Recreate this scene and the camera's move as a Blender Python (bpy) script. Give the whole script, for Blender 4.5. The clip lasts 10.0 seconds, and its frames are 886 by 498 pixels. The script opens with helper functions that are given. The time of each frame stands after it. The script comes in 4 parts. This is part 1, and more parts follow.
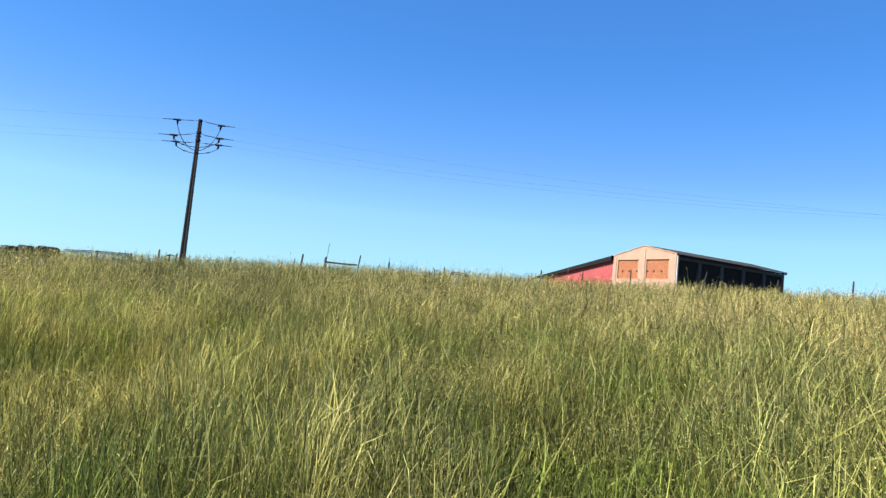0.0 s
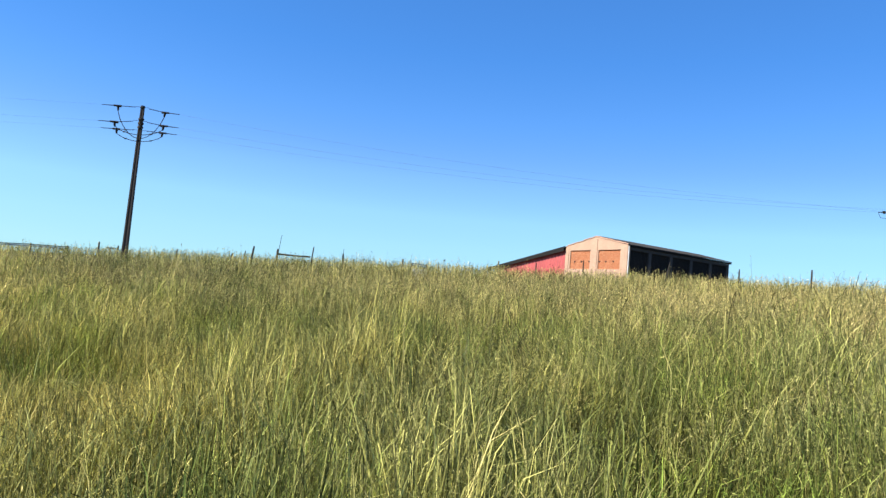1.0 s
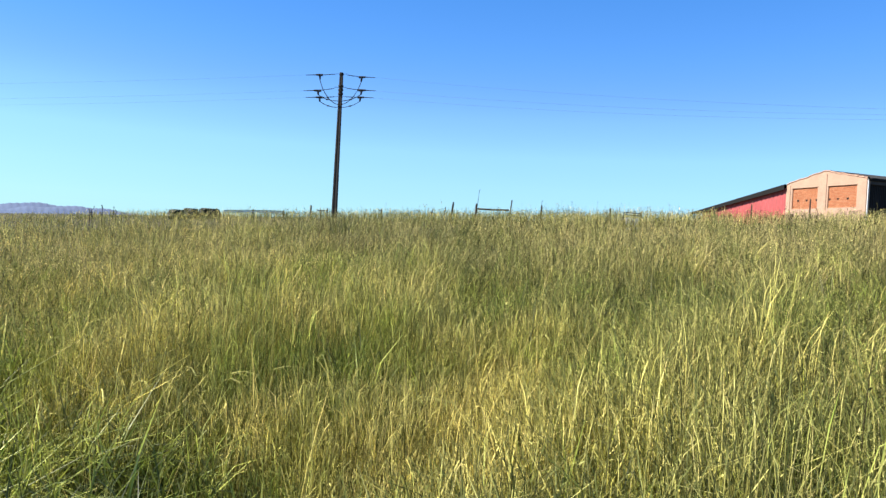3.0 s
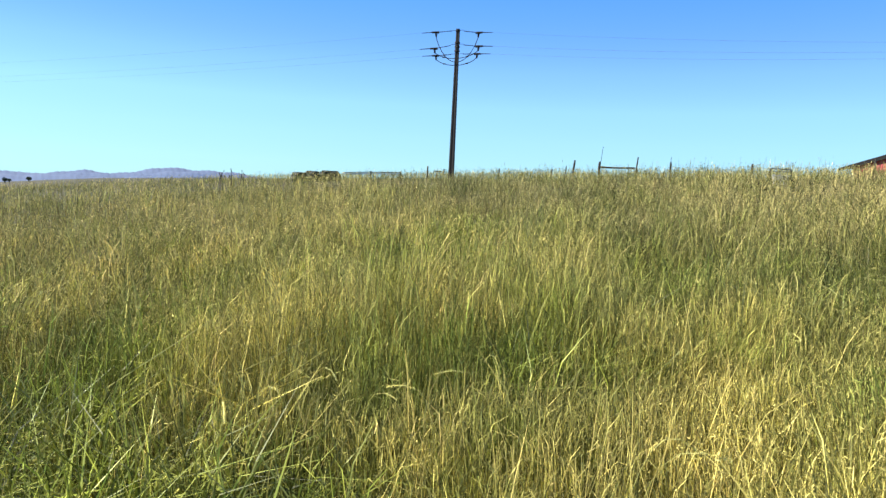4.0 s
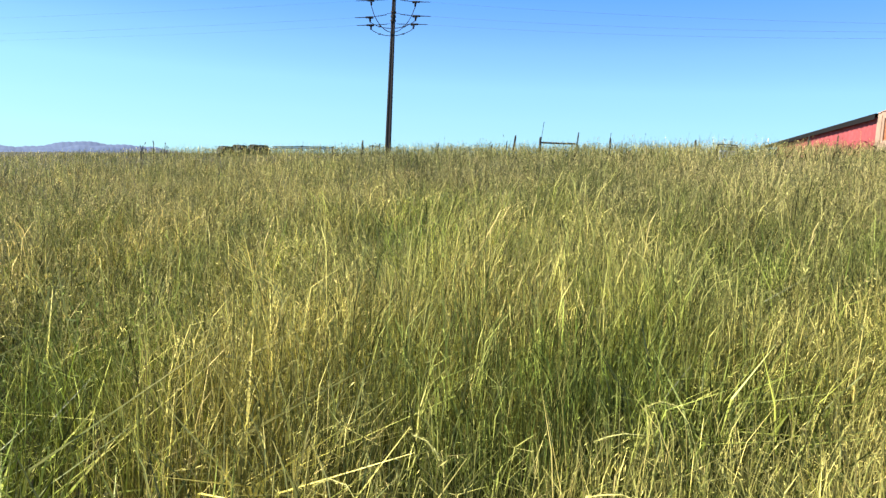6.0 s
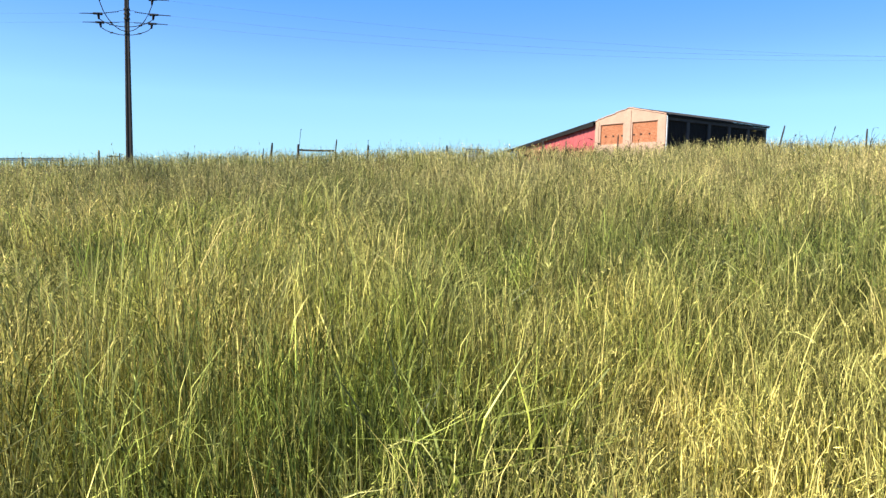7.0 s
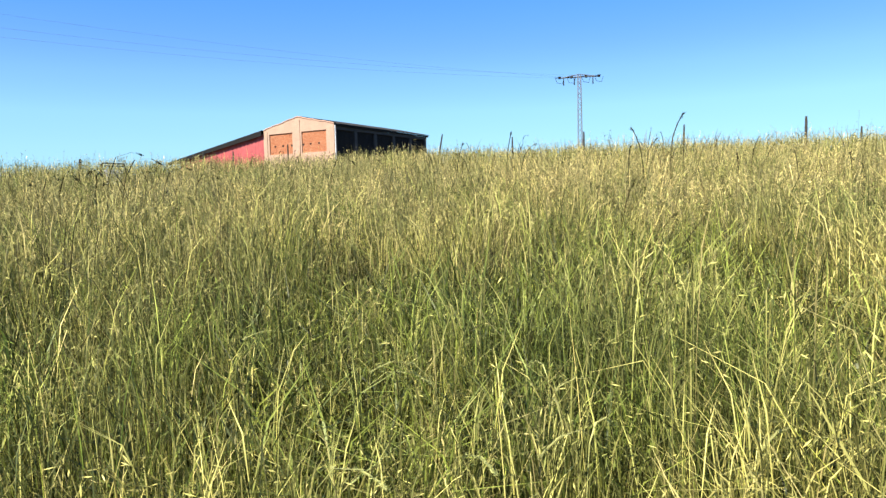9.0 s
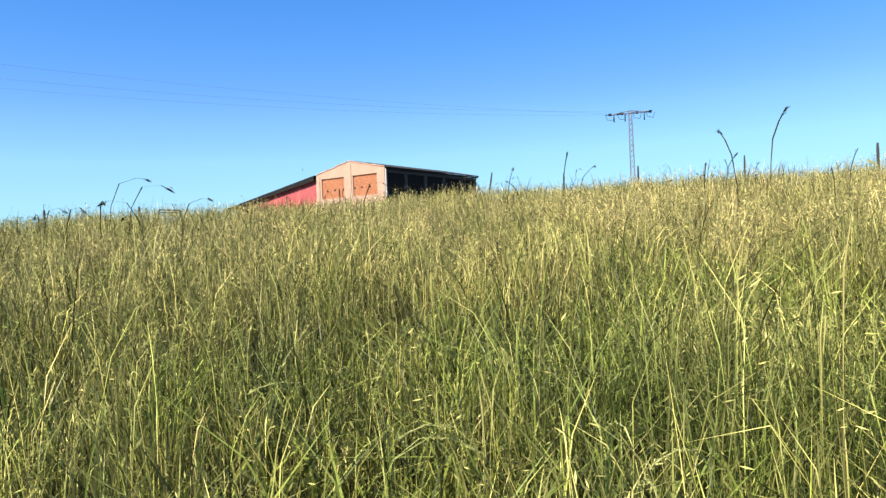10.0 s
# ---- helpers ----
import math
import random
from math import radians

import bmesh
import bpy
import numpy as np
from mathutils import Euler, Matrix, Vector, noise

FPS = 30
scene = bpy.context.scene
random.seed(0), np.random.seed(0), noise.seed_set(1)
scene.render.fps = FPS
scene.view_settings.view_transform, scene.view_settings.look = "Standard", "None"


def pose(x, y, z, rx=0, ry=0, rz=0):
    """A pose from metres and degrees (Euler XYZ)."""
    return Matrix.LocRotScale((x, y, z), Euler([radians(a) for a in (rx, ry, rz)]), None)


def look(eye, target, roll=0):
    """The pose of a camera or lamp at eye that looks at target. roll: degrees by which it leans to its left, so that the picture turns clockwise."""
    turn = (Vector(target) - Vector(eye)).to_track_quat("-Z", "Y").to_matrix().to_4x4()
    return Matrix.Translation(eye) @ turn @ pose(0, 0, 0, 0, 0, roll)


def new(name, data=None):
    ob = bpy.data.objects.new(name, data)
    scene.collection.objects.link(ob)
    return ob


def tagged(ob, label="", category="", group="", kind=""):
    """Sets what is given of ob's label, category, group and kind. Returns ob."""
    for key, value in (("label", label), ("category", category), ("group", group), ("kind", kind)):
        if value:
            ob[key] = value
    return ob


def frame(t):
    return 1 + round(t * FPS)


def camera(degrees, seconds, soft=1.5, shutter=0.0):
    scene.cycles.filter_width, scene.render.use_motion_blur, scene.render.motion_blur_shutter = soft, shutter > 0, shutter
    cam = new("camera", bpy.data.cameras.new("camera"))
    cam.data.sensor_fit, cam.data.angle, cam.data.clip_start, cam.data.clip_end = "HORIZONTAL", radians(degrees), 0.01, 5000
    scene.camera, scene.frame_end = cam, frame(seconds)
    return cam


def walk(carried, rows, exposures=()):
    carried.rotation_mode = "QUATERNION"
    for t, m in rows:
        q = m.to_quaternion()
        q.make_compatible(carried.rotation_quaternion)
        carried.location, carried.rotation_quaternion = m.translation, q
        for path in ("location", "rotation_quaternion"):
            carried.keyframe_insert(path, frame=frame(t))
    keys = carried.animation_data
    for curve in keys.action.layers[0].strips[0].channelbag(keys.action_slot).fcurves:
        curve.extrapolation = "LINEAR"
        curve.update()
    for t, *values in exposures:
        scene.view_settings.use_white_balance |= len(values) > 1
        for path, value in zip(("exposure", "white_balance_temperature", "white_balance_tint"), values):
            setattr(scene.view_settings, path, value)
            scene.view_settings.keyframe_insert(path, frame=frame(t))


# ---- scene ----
cam = camera(65.8, 10.0, soft=1.42)
PATH = [
    (0, (43.266, -47.352, -4.142), (41.517, -46.3965, -3.972), 5.7),
    (0.5, (42.828, -47.523, -4.16), (41.1248, -46.4863, -3.9984), 5.52),
    (1, (42.377, -47.692, -4.19), (40.7096, -46.5997, -4.0298), 5.08),
    (1.5, (41.924, -47.845, -4.181), (40.2509, -46.7608, -4.0278), 4.58),
    (2, (41.498, -47.947, -4.13), (39.7694, -46.9496, -4.0034), 4.22),
    (2.5, (41.082, -48.065, -4.1), (39.2649, -47.2321, -4.0367), 3.6),
    (3, (40.764, -48.286, -4.089), (38.8653, -47.6568, -4.1124), 3.1),
    (3.2, (40.599, -48.354, -4.087), (38.6776, -47.8007, -4.14), 3.2),
    (4.3, (39.23, -48.411, -4.09), (37.2559, -48.1481, -4.2734), 2.9),
    (4.5, (39.036, -48.429, -4.096), (37.0615, -48.1795, -4.2942), 3.3),
    (5, (38.642, -48.5, -4.119), (36.6706, -48.2404, -4.3353), 3.49),
    (5.2, (38.512, -48.547, -4.13), (36.5453, -48.262, -4.3525), 3.7),
    (6.3, (38.049, -48.917, -4.209), (36.1704, -48.2622, -4.4103), 2.31),
    (6.5, (37.976, -48.855, -4.216), (36.1374, -48.0919, -4.4078), 2.01),
    (7, (37.791, -48.533, -4.217), (36.147, -47.4059, -4.3844), 1.09),
    (7.2, (37.63, -48.35, -4.204), (36.1129, -47.0548, -4.3508), 0.49),
    (7.5, (37.251, -47.993, -4.171), (35.9337, -46.4934, -4.3017), -0.49),
    (8, (36.782, -47.269, -4.093), (35.6643, -45.6155, -4.2157), -1.29),
    (8.5, (36.631, -46.75, -4.039), (35.5974, -45.0443, -4.1837), -1.11),
    (9, (36.492, -46.356, -4.007), (35.5082, -44.6203, -4.1506), -1.6),
    (9.5, (36.388, -46.082, -4.013), (35.3807, -44.3565, -4.1107), -2.33),
    (10, (36.267, -45.939, -4.073), (35.1566, -44.2763, -4.0903), -2.72),
]
walk(cam, [(t, look(e, a, r)) for t, e, a, r in PATH],
     exposures=((0, 1.04), (2, 1.05), (4.5, 1.16), (6.5, 1.17), (8, 1.14), (10, 1.09)))

# ---- sky and sun ----
SUN_AZ, SUN_EL = radians(-163), radians(40)     # compass angle from +y towards +x, height
sun_dir = Vector((math.sin(SUN_AZ) * math.cos(SUN_EL), math.cos(SUN_AZ) * math.cos(SUN_EL), math.sin(SUN_EL)))
world = bpy.data.worlds.new("world")
scene.world = world
world.use_nodes = True
wn, wl = world.node_tree.nodes, world.node_tree.links
sky = wn.new("ShaderNodeTexSky")
sky.sky_type, sky.sun_disc = "NISHITA", False
sky.sun_elevation, sky.sun_rotation = SUN_EL, SUN_AZ
sky.altitude, sky.air_density, sky.dust_density, sky.ozone_density = 900, 1.0, 0.0, 6.0
split = wn.new("ShaderNodeSeparateColor")         # the air reddens towards the horizon: that ratio picks the blue
wl.new(sky.outputs[0], split.inputs[0])
ratio = wn.new("ShaderNodeMath")
ratio.operation = "DIVIDE"
wl.new(split.outputs["Red"], ratio.inputs[0])
wl.new(split.outputs["Blue"], ratio.inputs[1])
air = wn.new("ShaderNodeValToRGB")
AIR = ((0.221, (0.020, 0.064, 0.20)), (0.236, (0.042, 0.160, 0.46)), (0.250, (0.050, 0.184, 0.505)), (0.268, (0.072, 0.218, 0.54)), (0.288, (0.100, 0.246, 0.54)),
       (0.308, (0.128, 0.286, 0.535)), (0.36, (0.172, 0.350, 0.525)), (0.46, (0.196, 0.376, 0.515)), (0.69, (0.228, 0.408, 0.48)), (1.0, (0.250, 0.425, 0.47)))
while len(air.color_ramp.elements) < len(AIR):
    air.color_ramp.elements.new(0.5)
for e, (p, c) in zip(air.color_ramp.elements, AIR):
    e.position, e.color = p, (*c, 1)
wl.new(ratio.outputs[0], air.inputs[0])
glow = wn.new("ShaderNodeMath")                     # brighter where the air scatters more of the sun
glow.operation = "POWER"
wl.new(split.outputs["Blue"], glow.inputs[0])
glow.inputs[1].default_value = 0.4
lit = wn.new("ShaderNodeMath")
lit.operation = "MULTIPLY"
wl.new(glow.outputs[0], lit.inputs[0])
lit.inputs[1].default_value = 0.50
wl.new(lit.outputs[0], wn["Background"].inputs["Strength"])
wl.new(air.outputs[0], wn["Background"].inputs["Color"])

sun = new("sun", bpy.data.lights.new("sun", "SUN"))
sun.data.energy, sun.data.angle, sun.data.color = 5.0, radians(0.6), (1.0, 0.94, 0.83)
sun.matrix_world = look(sun_dir * 50, (0, 0, 0))


# ---- materials ----
def material(name):
    m = bpy.data.materials.new(name)
    m.use_nodes = True
    return m, m.node_tree.nodes, m.node_tree.links, m.node_tree.nodes["Principled BSDF"]


def ramp(n, stops):
    r = n.new("ShaderNodeValToRGB")
    while len(r.color_ramp.elements) < len(stops):
        r.color_ramp.elements.new(0.5)
    for e, (p, c) in zip(r.color_ramp.elements, stops):
        e.position, e.color = p, (*c, 1)
    return r


def noise_tex(n, l, scale, detail=4, rough=0.6, src=None, stretch=None):
    t = n.new("ShaderNodeTexNoise")
    t.inputs["Scale"].default_value, t.inputs["Detail"].default_value, t.inputs["Roughness"].default_value = scale, detail, rough
    if src is not None:
        if stretch:
            mp = n.new("ShaderNodeMapping")
            mp.inputs["Scale"].default_value = stretch
            l.new(src, mp.inputs["Vector"])
            src = mp.outputs[0]
        l.new(src, t.inputs["Vector"])
    return t


def mix(n, l, kind, fac, a, b):
    m = n.new("ShaderNodeMix")
    m.data_type, m.blend_type = "RGBA", kind
    for sock, v in ((m.inputs[0], fac), (m.inputs[6], a), (m.inputs[7], b)):
        if hasattr(v, "is_linked"):
            l.new(v, sock)
        elif isinstance(v, tuple):
            sock.default_value = (*v, 1)
        else:
            sock.default_value = v
    return m.outputs[2]


def plain(name, colour, rough=0.8, metal=0.0, scale=6.0, var=0.35, bump=0.2, stretch=(1, 1, 1), fine=60.0):
    """A weathered surface: broad stains, fine grain and relief."""
    m, n, l, b = material(name)
    tc = n.new("ShaderNodeTexCoord").outputs["Object"]
    big = noise_tex(n, l, scale, 5, 0.65, tc, stretch)
    small = noise_tex(n, l, fine, 3, 0.6, tc, stretch)
    lo = tuple(c * (1 - var) for c in colour)
    hi = tuple(min(1, c * (1 + var * 0.7)) for c in colour)
    r = ramp(n, [(0.3, lo), (0.55, colour), (0.75, hi)])
    l.new(big.outputs[0], r.inputs[0])
    r2 = ramp(n, [(0.3, (0.75, 0.75, 0.75)), (0.7, (1.15, 1.15, 1.15))])
    l.new(small.outputs[0], r2.inputs[0])
    l.new(mix(n, l, "MULTIPLY", 0.8, r.outputs[0], r2.outputs[0]), b.inputs["Base Color"])
    b.inputs["Roughness"].default_value, b.inputs["Metallic"].default_value = rough, metal
    bp = n.new("ShaderNodeBump")
    bp.inputs["Strength"].default_value, bp.inputs["Distance"].default_value = bump, 0.02
    l.new(small.outputs[0], bp.inputs["Height"])
    l.new(bp.outputs[0], b.inputs["Normal"])
    return m


def plant(name, low, high, tips, dry, dry_share, patch=(0.30, 0.62), translucent=0.3, greens=None, head=0.66, spread=1.0, rough=0.7):
    """Grass: colour runs from foot to tip, a dark foot standing for shade among the stems; it varies from plant to
    plant and in drifts over the field.
    """
    m, n, l, b = material(name)
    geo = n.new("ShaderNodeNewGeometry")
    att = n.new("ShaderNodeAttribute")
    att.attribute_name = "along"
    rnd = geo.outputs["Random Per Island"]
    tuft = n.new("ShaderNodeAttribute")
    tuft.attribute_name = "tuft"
    # a dark low end puts the shade between stems into the colour
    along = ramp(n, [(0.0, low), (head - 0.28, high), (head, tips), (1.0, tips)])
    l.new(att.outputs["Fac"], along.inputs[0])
    drift = noise_tex(n, l, 0.16, 3, 0.55, geo.outputs["Position"])
    drift2 = noise_tex(n, l, 0.9, 3, 0.6, geo.outputs["Position"])
    f1 = ramp(n, [(patch[0], (0, 0, 0)), (patch[1], (1, 1, 1))])
    l.new(drift.outputs[0], f1.inputs[0])
    dr = n.new("ShaderNodeMath")
    dr.operation = "MULTIPLY_ADD"
    dr.use_clamp = True
    l.new(f1.outputs[0], dr.inputs[0])
    dr.inputs[1].default_value, dr.inputs[2].default_value = dry_share, dry_share * 0.35
    xyz = n.new("ShaderNodeSeparateXYZ")
    l.new(geo.outputs["Position"], xyz.inputs[0])
    ripe = []
    for axis_, lo_, hi_ in (("X", 2, 30), ("Y", -43.5, -31.5)):
        mr = n.new("ShaderNodeMapRange")
        mr.interpolation_type = "SMOOTHSTEP"
        mr.inputs["From Min"].default_value, mr.inputs["From Max"].default_value = lo_, hi_
        l.new(xyz.outputs[axis_], mr.inputs["Value"])
        ripe.append(mr.outputs["Result"])
    both = n.new("ShaderNodeMath")
    both.operation = "MULTIPLY"
    l.new(ripe[0], both.inputs[0])
    l.new(ripe[1], both.inputs[1])
    total = n.new("ShaderNodeMath")
    total.operation = "MULTIPLY_ADD"
    total.use_clamp = True
    l.new(both.outputs[0], total.inputs[0])
    total.inputs[1].default_value = 0.9
    l.new(dr.outputs[0], total.inputs[2])
    col = mix(n, l, "MIX", total.outputs[0], along.outputs[0], dry)
    if greens:
        f2 = ramp(n, [(0.50, (0, 0, 0)), (0.66, (1, 1, 1))])
        l.new(drift2.outputs[0], f2.inputs[0])
        half = n.new("ShaderNodeMath")
        half.operation = "MULTIPLY"
        l.new(f2.outputs[0], half.inputs[0])
        half.inputs[1].default_value = 0.82
        col = mix(n, l, "MIX", half.outputs[0], col, greens)
    vary = ramp(n, [(0.0, (0.16, 0.17, 0.15)), (0.38, (0.46, 0.47, 0.44)), (0.65, (1.0, 1.0, 0.97)), (0.86, (1.42, 1.42, 1.38)), (1.0, (1.62, 1.62, 1.58))])
    l.new(rnd, vary.inputs[0])
    col = mix(n, l, "MULTIPLY", spread, col, vary.outputs[0])
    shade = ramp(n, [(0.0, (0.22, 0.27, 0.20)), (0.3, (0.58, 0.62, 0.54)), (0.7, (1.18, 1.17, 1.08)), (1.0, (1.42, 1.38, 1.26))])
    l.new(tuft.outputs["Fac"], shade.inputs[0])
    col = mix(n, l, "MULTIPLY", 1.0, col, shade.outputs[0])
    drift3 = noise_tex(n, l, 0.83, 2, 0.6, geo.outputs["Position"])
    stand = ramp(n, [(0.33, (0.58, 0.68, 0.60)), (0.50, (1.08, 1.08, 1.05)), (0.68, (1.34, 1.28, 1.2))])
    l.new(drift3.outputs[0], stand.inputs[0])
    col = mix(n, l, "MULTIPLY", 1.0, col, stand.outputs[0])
    north = n.new("ShaderNodeMapRange")                # colour multiplier by y: highest in the south, lowest just up the slope, neutral beyond
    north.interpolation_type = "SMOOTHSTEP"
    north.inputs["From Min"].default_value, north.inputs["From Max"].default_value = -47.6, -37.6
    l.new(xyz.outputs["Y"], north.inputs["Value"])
    y_tone = ramp(n, [(0.0, (1.26, 1.21, 1.10)), (0.30, (0.80, 0.82, 0.80)), (0.55, (0.88, 0.88, 0.86)), (1.0, (1.0, 1.0, 0.97))])
    l.new(north.outputs["Result"], y_tone.inputs[0])
    # by x: the y multiplier holds in the west, a lower fixed one eastward
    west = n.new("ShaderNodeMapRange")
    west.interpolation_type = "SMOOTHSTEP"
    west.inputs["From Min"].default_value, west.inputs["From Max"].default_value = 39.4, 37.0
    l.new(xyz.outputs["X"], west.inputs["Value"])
    col = mix(n, l, "MULTIPLY", 1.0, col, mix(n, l, "MIX", west.outputs["Result"], (0.79, 0.84, 0.82), y_tone.outputs[0]))
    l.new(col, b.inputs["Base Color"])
    b.inputs["Roughness"].default_value = rough
    b.inputs["Specular IOR Level"].default_value = 0.12 if rough > 0.6 else 0.4
    tr = n.new("ShaderNodeBsdfTranslucent")
    l.new(col, tr.inputs["Color"])
    ms = n.new("ShaderNodeMixShader")
    ms.inputs[0].default_value = translucent
    l.new(b.outputs[0], ms.inputs[1])
    l.new(tr.outputs[0], ms.inputs[2])
    l.new(ms.outputs[0], n["Material Output"].inputs["Surface"])
    return m


# dark low ends below carry the shade deep in the sward
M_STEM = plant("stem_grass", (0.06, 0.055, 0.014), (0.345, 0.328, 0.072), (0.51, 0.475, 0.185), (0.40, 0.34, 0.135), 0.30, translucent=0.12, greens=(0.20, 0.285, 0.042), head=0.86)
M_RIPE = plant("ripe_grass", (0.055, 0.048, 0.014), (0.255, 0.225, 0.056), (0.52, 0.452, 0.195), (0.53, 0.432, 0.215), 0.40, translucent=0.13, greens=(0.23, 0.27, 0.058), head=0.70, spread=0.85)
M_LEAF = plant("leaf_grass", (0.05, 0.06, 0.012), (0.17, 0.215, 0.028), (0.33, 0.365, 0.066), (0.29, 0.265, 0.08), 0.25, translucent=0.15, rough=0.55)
# dark along its whole length: shade of the gaps painted as blades
M_UNDER_SHADE = plant("under_grass_shade", (0.020, 0.018, 0.005), (0.05, 0.052, 0.010), (0.085, 0.092, 0.016), (0.07, 0.06, 0.016), 0.3, translucent=0.15)
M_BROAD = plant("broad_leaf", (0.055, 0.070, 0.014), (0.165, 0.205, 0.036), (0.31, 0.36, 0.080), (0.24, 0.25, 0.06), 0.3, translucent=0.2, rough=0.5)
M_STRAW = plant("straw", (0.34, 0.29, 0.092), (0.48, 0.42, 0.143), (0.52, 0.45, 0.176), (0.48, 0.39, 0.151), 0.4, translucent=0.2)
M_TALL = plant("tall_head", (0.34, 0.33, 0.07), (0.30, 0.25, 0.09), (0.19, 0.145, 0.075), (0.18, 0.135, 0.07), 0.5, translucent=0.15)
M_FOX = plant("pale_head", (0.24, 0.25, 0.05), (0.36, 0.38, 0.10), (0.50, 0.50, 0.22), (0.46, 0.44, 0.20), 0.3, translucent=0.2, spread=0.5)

M_PLASTER = plain("salmon_plaster", (0.43, 0.282, 0.20), 0.9, scale=0.9, var=0.16, bump=0.25, fine=14)
M_MORTAR = plain("mortar", (0.58, 0.42, 0.29), 0.95, scale=3, var=0.2)
M_RED = plain("red_sheet", (0.40, 0.072, 0.072), 0.6, scale=0.7, var=0.22, bump=0.1, stretch=(1, 1, 0.3), fine=9)
# near-black, for the gutter and for the shade inside the bays
M_DARK = plain("black_gutter_and_bay_shade", (0.013, 0.009, 0.008), 1.0, scale=1.2, var=0.4)
M_FASCIA = plain("bitumen_edge", (0.006, 0.005, 0.005), 1.0, scale=1.5, var=0.4)
M_CONCRETE = plain("old_concrete", (0.062, 0.052, 0.050), 0.9, scale=1.3, var=0.3, fine=30)
M_ROOF = plain("fibre_cement", (0.032, 0.030, 0.030), 0.9, scale=0.8, var=0.3)
M_TILE = plain("clay_tile", (0.50, 0.29, 0.20), 0.85, scale=2.5, var=0.35)
M_POLE = plain("dark_pole", (0.040, 0.032, 0.028), 0.9, scale=1.5, var=0.4, stretch=(1, 1, 0.25), fine=24)
M_STEEL = plain("galvanised", (0.30, 0.30, 0.32), 0.5, 0.5, scale=3, var=0.2)
M_BLACK = plain("black_polymer_and_hole_shade", (0.007, 0.007, 0.008), 0.9, scale=6, var=0.2)
M_WIRE = plain("aluminium_wire", (0.12, 0.12, 0.13), 0.5, 0.3, scale=3, var=0.2)
M_POST = plain("weathered_post", (0.045, 0.038, 0.030), 0.9, scale=2.5, var=0.4, stretch=(1, 1, 0.15), fine=30)
M_STUBBLE = plain("stubble", (0.30, 0.26, 0.17), 0.95, scale=0.02, var=0.3)
M_PALE = plain("pale_paint", (0.62, 0.61, 0.58), 0.7, scale=2, var=0.15)
M_HEAP = plain("dark_tarpaulin", (0.045, 0.048, 0.030), 0.8, scale=1.5, var=0.5)
M_FOLIAGE = plain("tree_foliage", (0.05, 0.075, 0.03), 0.8, scale=0.6, var=0.4)
M_PIPE = plain("white_pipe", (0.80, 0.80, 0.78), 0.5, scale=2, var=0.1)

m, n, l, b = material("hollow_brick")
M_BRICK = m
oi = n.new("ShaderNodeNewGeometry").outputs["Random Per Island"]
r = ramp(n, [(0.0, (0.38, 0.135, 0.06)), (0.4, (0.42, 0.16, 0.072)), (0.8, (0.46, 0.18, 0.083)), (1.0, (0.47, 0.21, 0.105))])
l.new(oi, r.inputs[0])
g = noise_tex(n, l, 25, 4, 0.6, n.new("ShaderNodeTexCoord").outputs["Object"])
r2 = ramp(n, [(0.3, (0.75, 0.75, 0.75)), (0.7, (1.15, 1.15, 1.15))])
l.new(g.outputs[0], r2.inputs[0])
l.new(mix(n, l, "MULTIPLY", 0.8, r.outputs[0], r2.outputs[0]), b.inputs["Base Color"])
b.inputs["Roughness"].default_value = 0.9

# meadow floor: thatch and moss, with drifts of dry and green
m, n, l, b = material("meadow_floor")
M_GROUND = m
pos = n.new("ShaderNodeNewGeometry").outputs["Position"]
a1 = noise_tex(n, l, 0.16, 3, 0.55, pos)
a2 = noise_tex(n, l, 9.0, 6, 0.7, pos)
a3 = noise_tex(n, l, 0.012, 4, 0.6, pos)
r1 = ramp(n, [(0.30, (0.046, 0.046, 0.015)), (0.62, (0.080, 0.068, 0.027))])
l.new(a1.outputs[0], r1.inputs[0])
r2 = ramp(n, [(0.30, (0.55, 0.58, 0.5)), (0.70, (1.25, 1.2, 1.1))])
l.new(a2.outputs[0], r2.inputs[0])
r3 = ramp(n, [(0.40, (0.85, 0.95, 0.8)), (0.60, (1.15, 1.05, 1.0))])
l.new(a3.outputs[0], r3.inputs[0])
l.new(mix(n, l, "MULTIPLY", 1.0, mix(n, l, "MULTIPLY", 1.0, r1.outputs[0], r2.outputs[0]), r3.outputs[0]), b.inputs["Base Color"])
b.inputs["Roughness"].default_value = 1.0
bp = n.new("ShaderNodeBump")
bp.inputs["Strength"].default_value, bp.inputs["Distance"].default_value = 0.6, 0.1
l.new(a2.outputs[0], bp.inputs["Height"])
l.new(bp.outputs[0], b.inputs["Normal"])

# far hills: scrub, with the blue haze of kilometres of air painted into its colour
m, n, l, b = material("hazed_hills")
M_HILL = m
pos = n.new("ShaderNodeNewGeometry").outputs["Position"]
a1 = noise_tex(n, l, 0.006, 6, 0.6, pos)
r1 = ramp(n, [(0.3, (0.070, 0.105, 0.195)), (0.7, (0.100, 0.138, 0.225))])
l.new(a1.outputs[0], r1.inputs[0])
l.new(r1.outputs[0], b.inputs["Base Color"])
b.inputs["Roughness"].default_value = 1.0


# ---- building blocks ----
def part(name, bm, mat, parent=None, label=""):
    me = bpy.data.meshes.new(name)
    bmesh.ops.recalc_face_normals(bm, faces=bm.faces)
    bm.to_mesh(me)
    bm.free()
    me.materials.append(mat)
    ob = new(name, me)
    ob.parent = parent
    if label:
        tagged(ob, label)
    return ob


def thing(name, at, label, category, group="", kind=""):
    ob = new(name)
    ob.location = at
    ob.empty_display_size = 0.2
    return tagged(ob, label, category, group, kind)


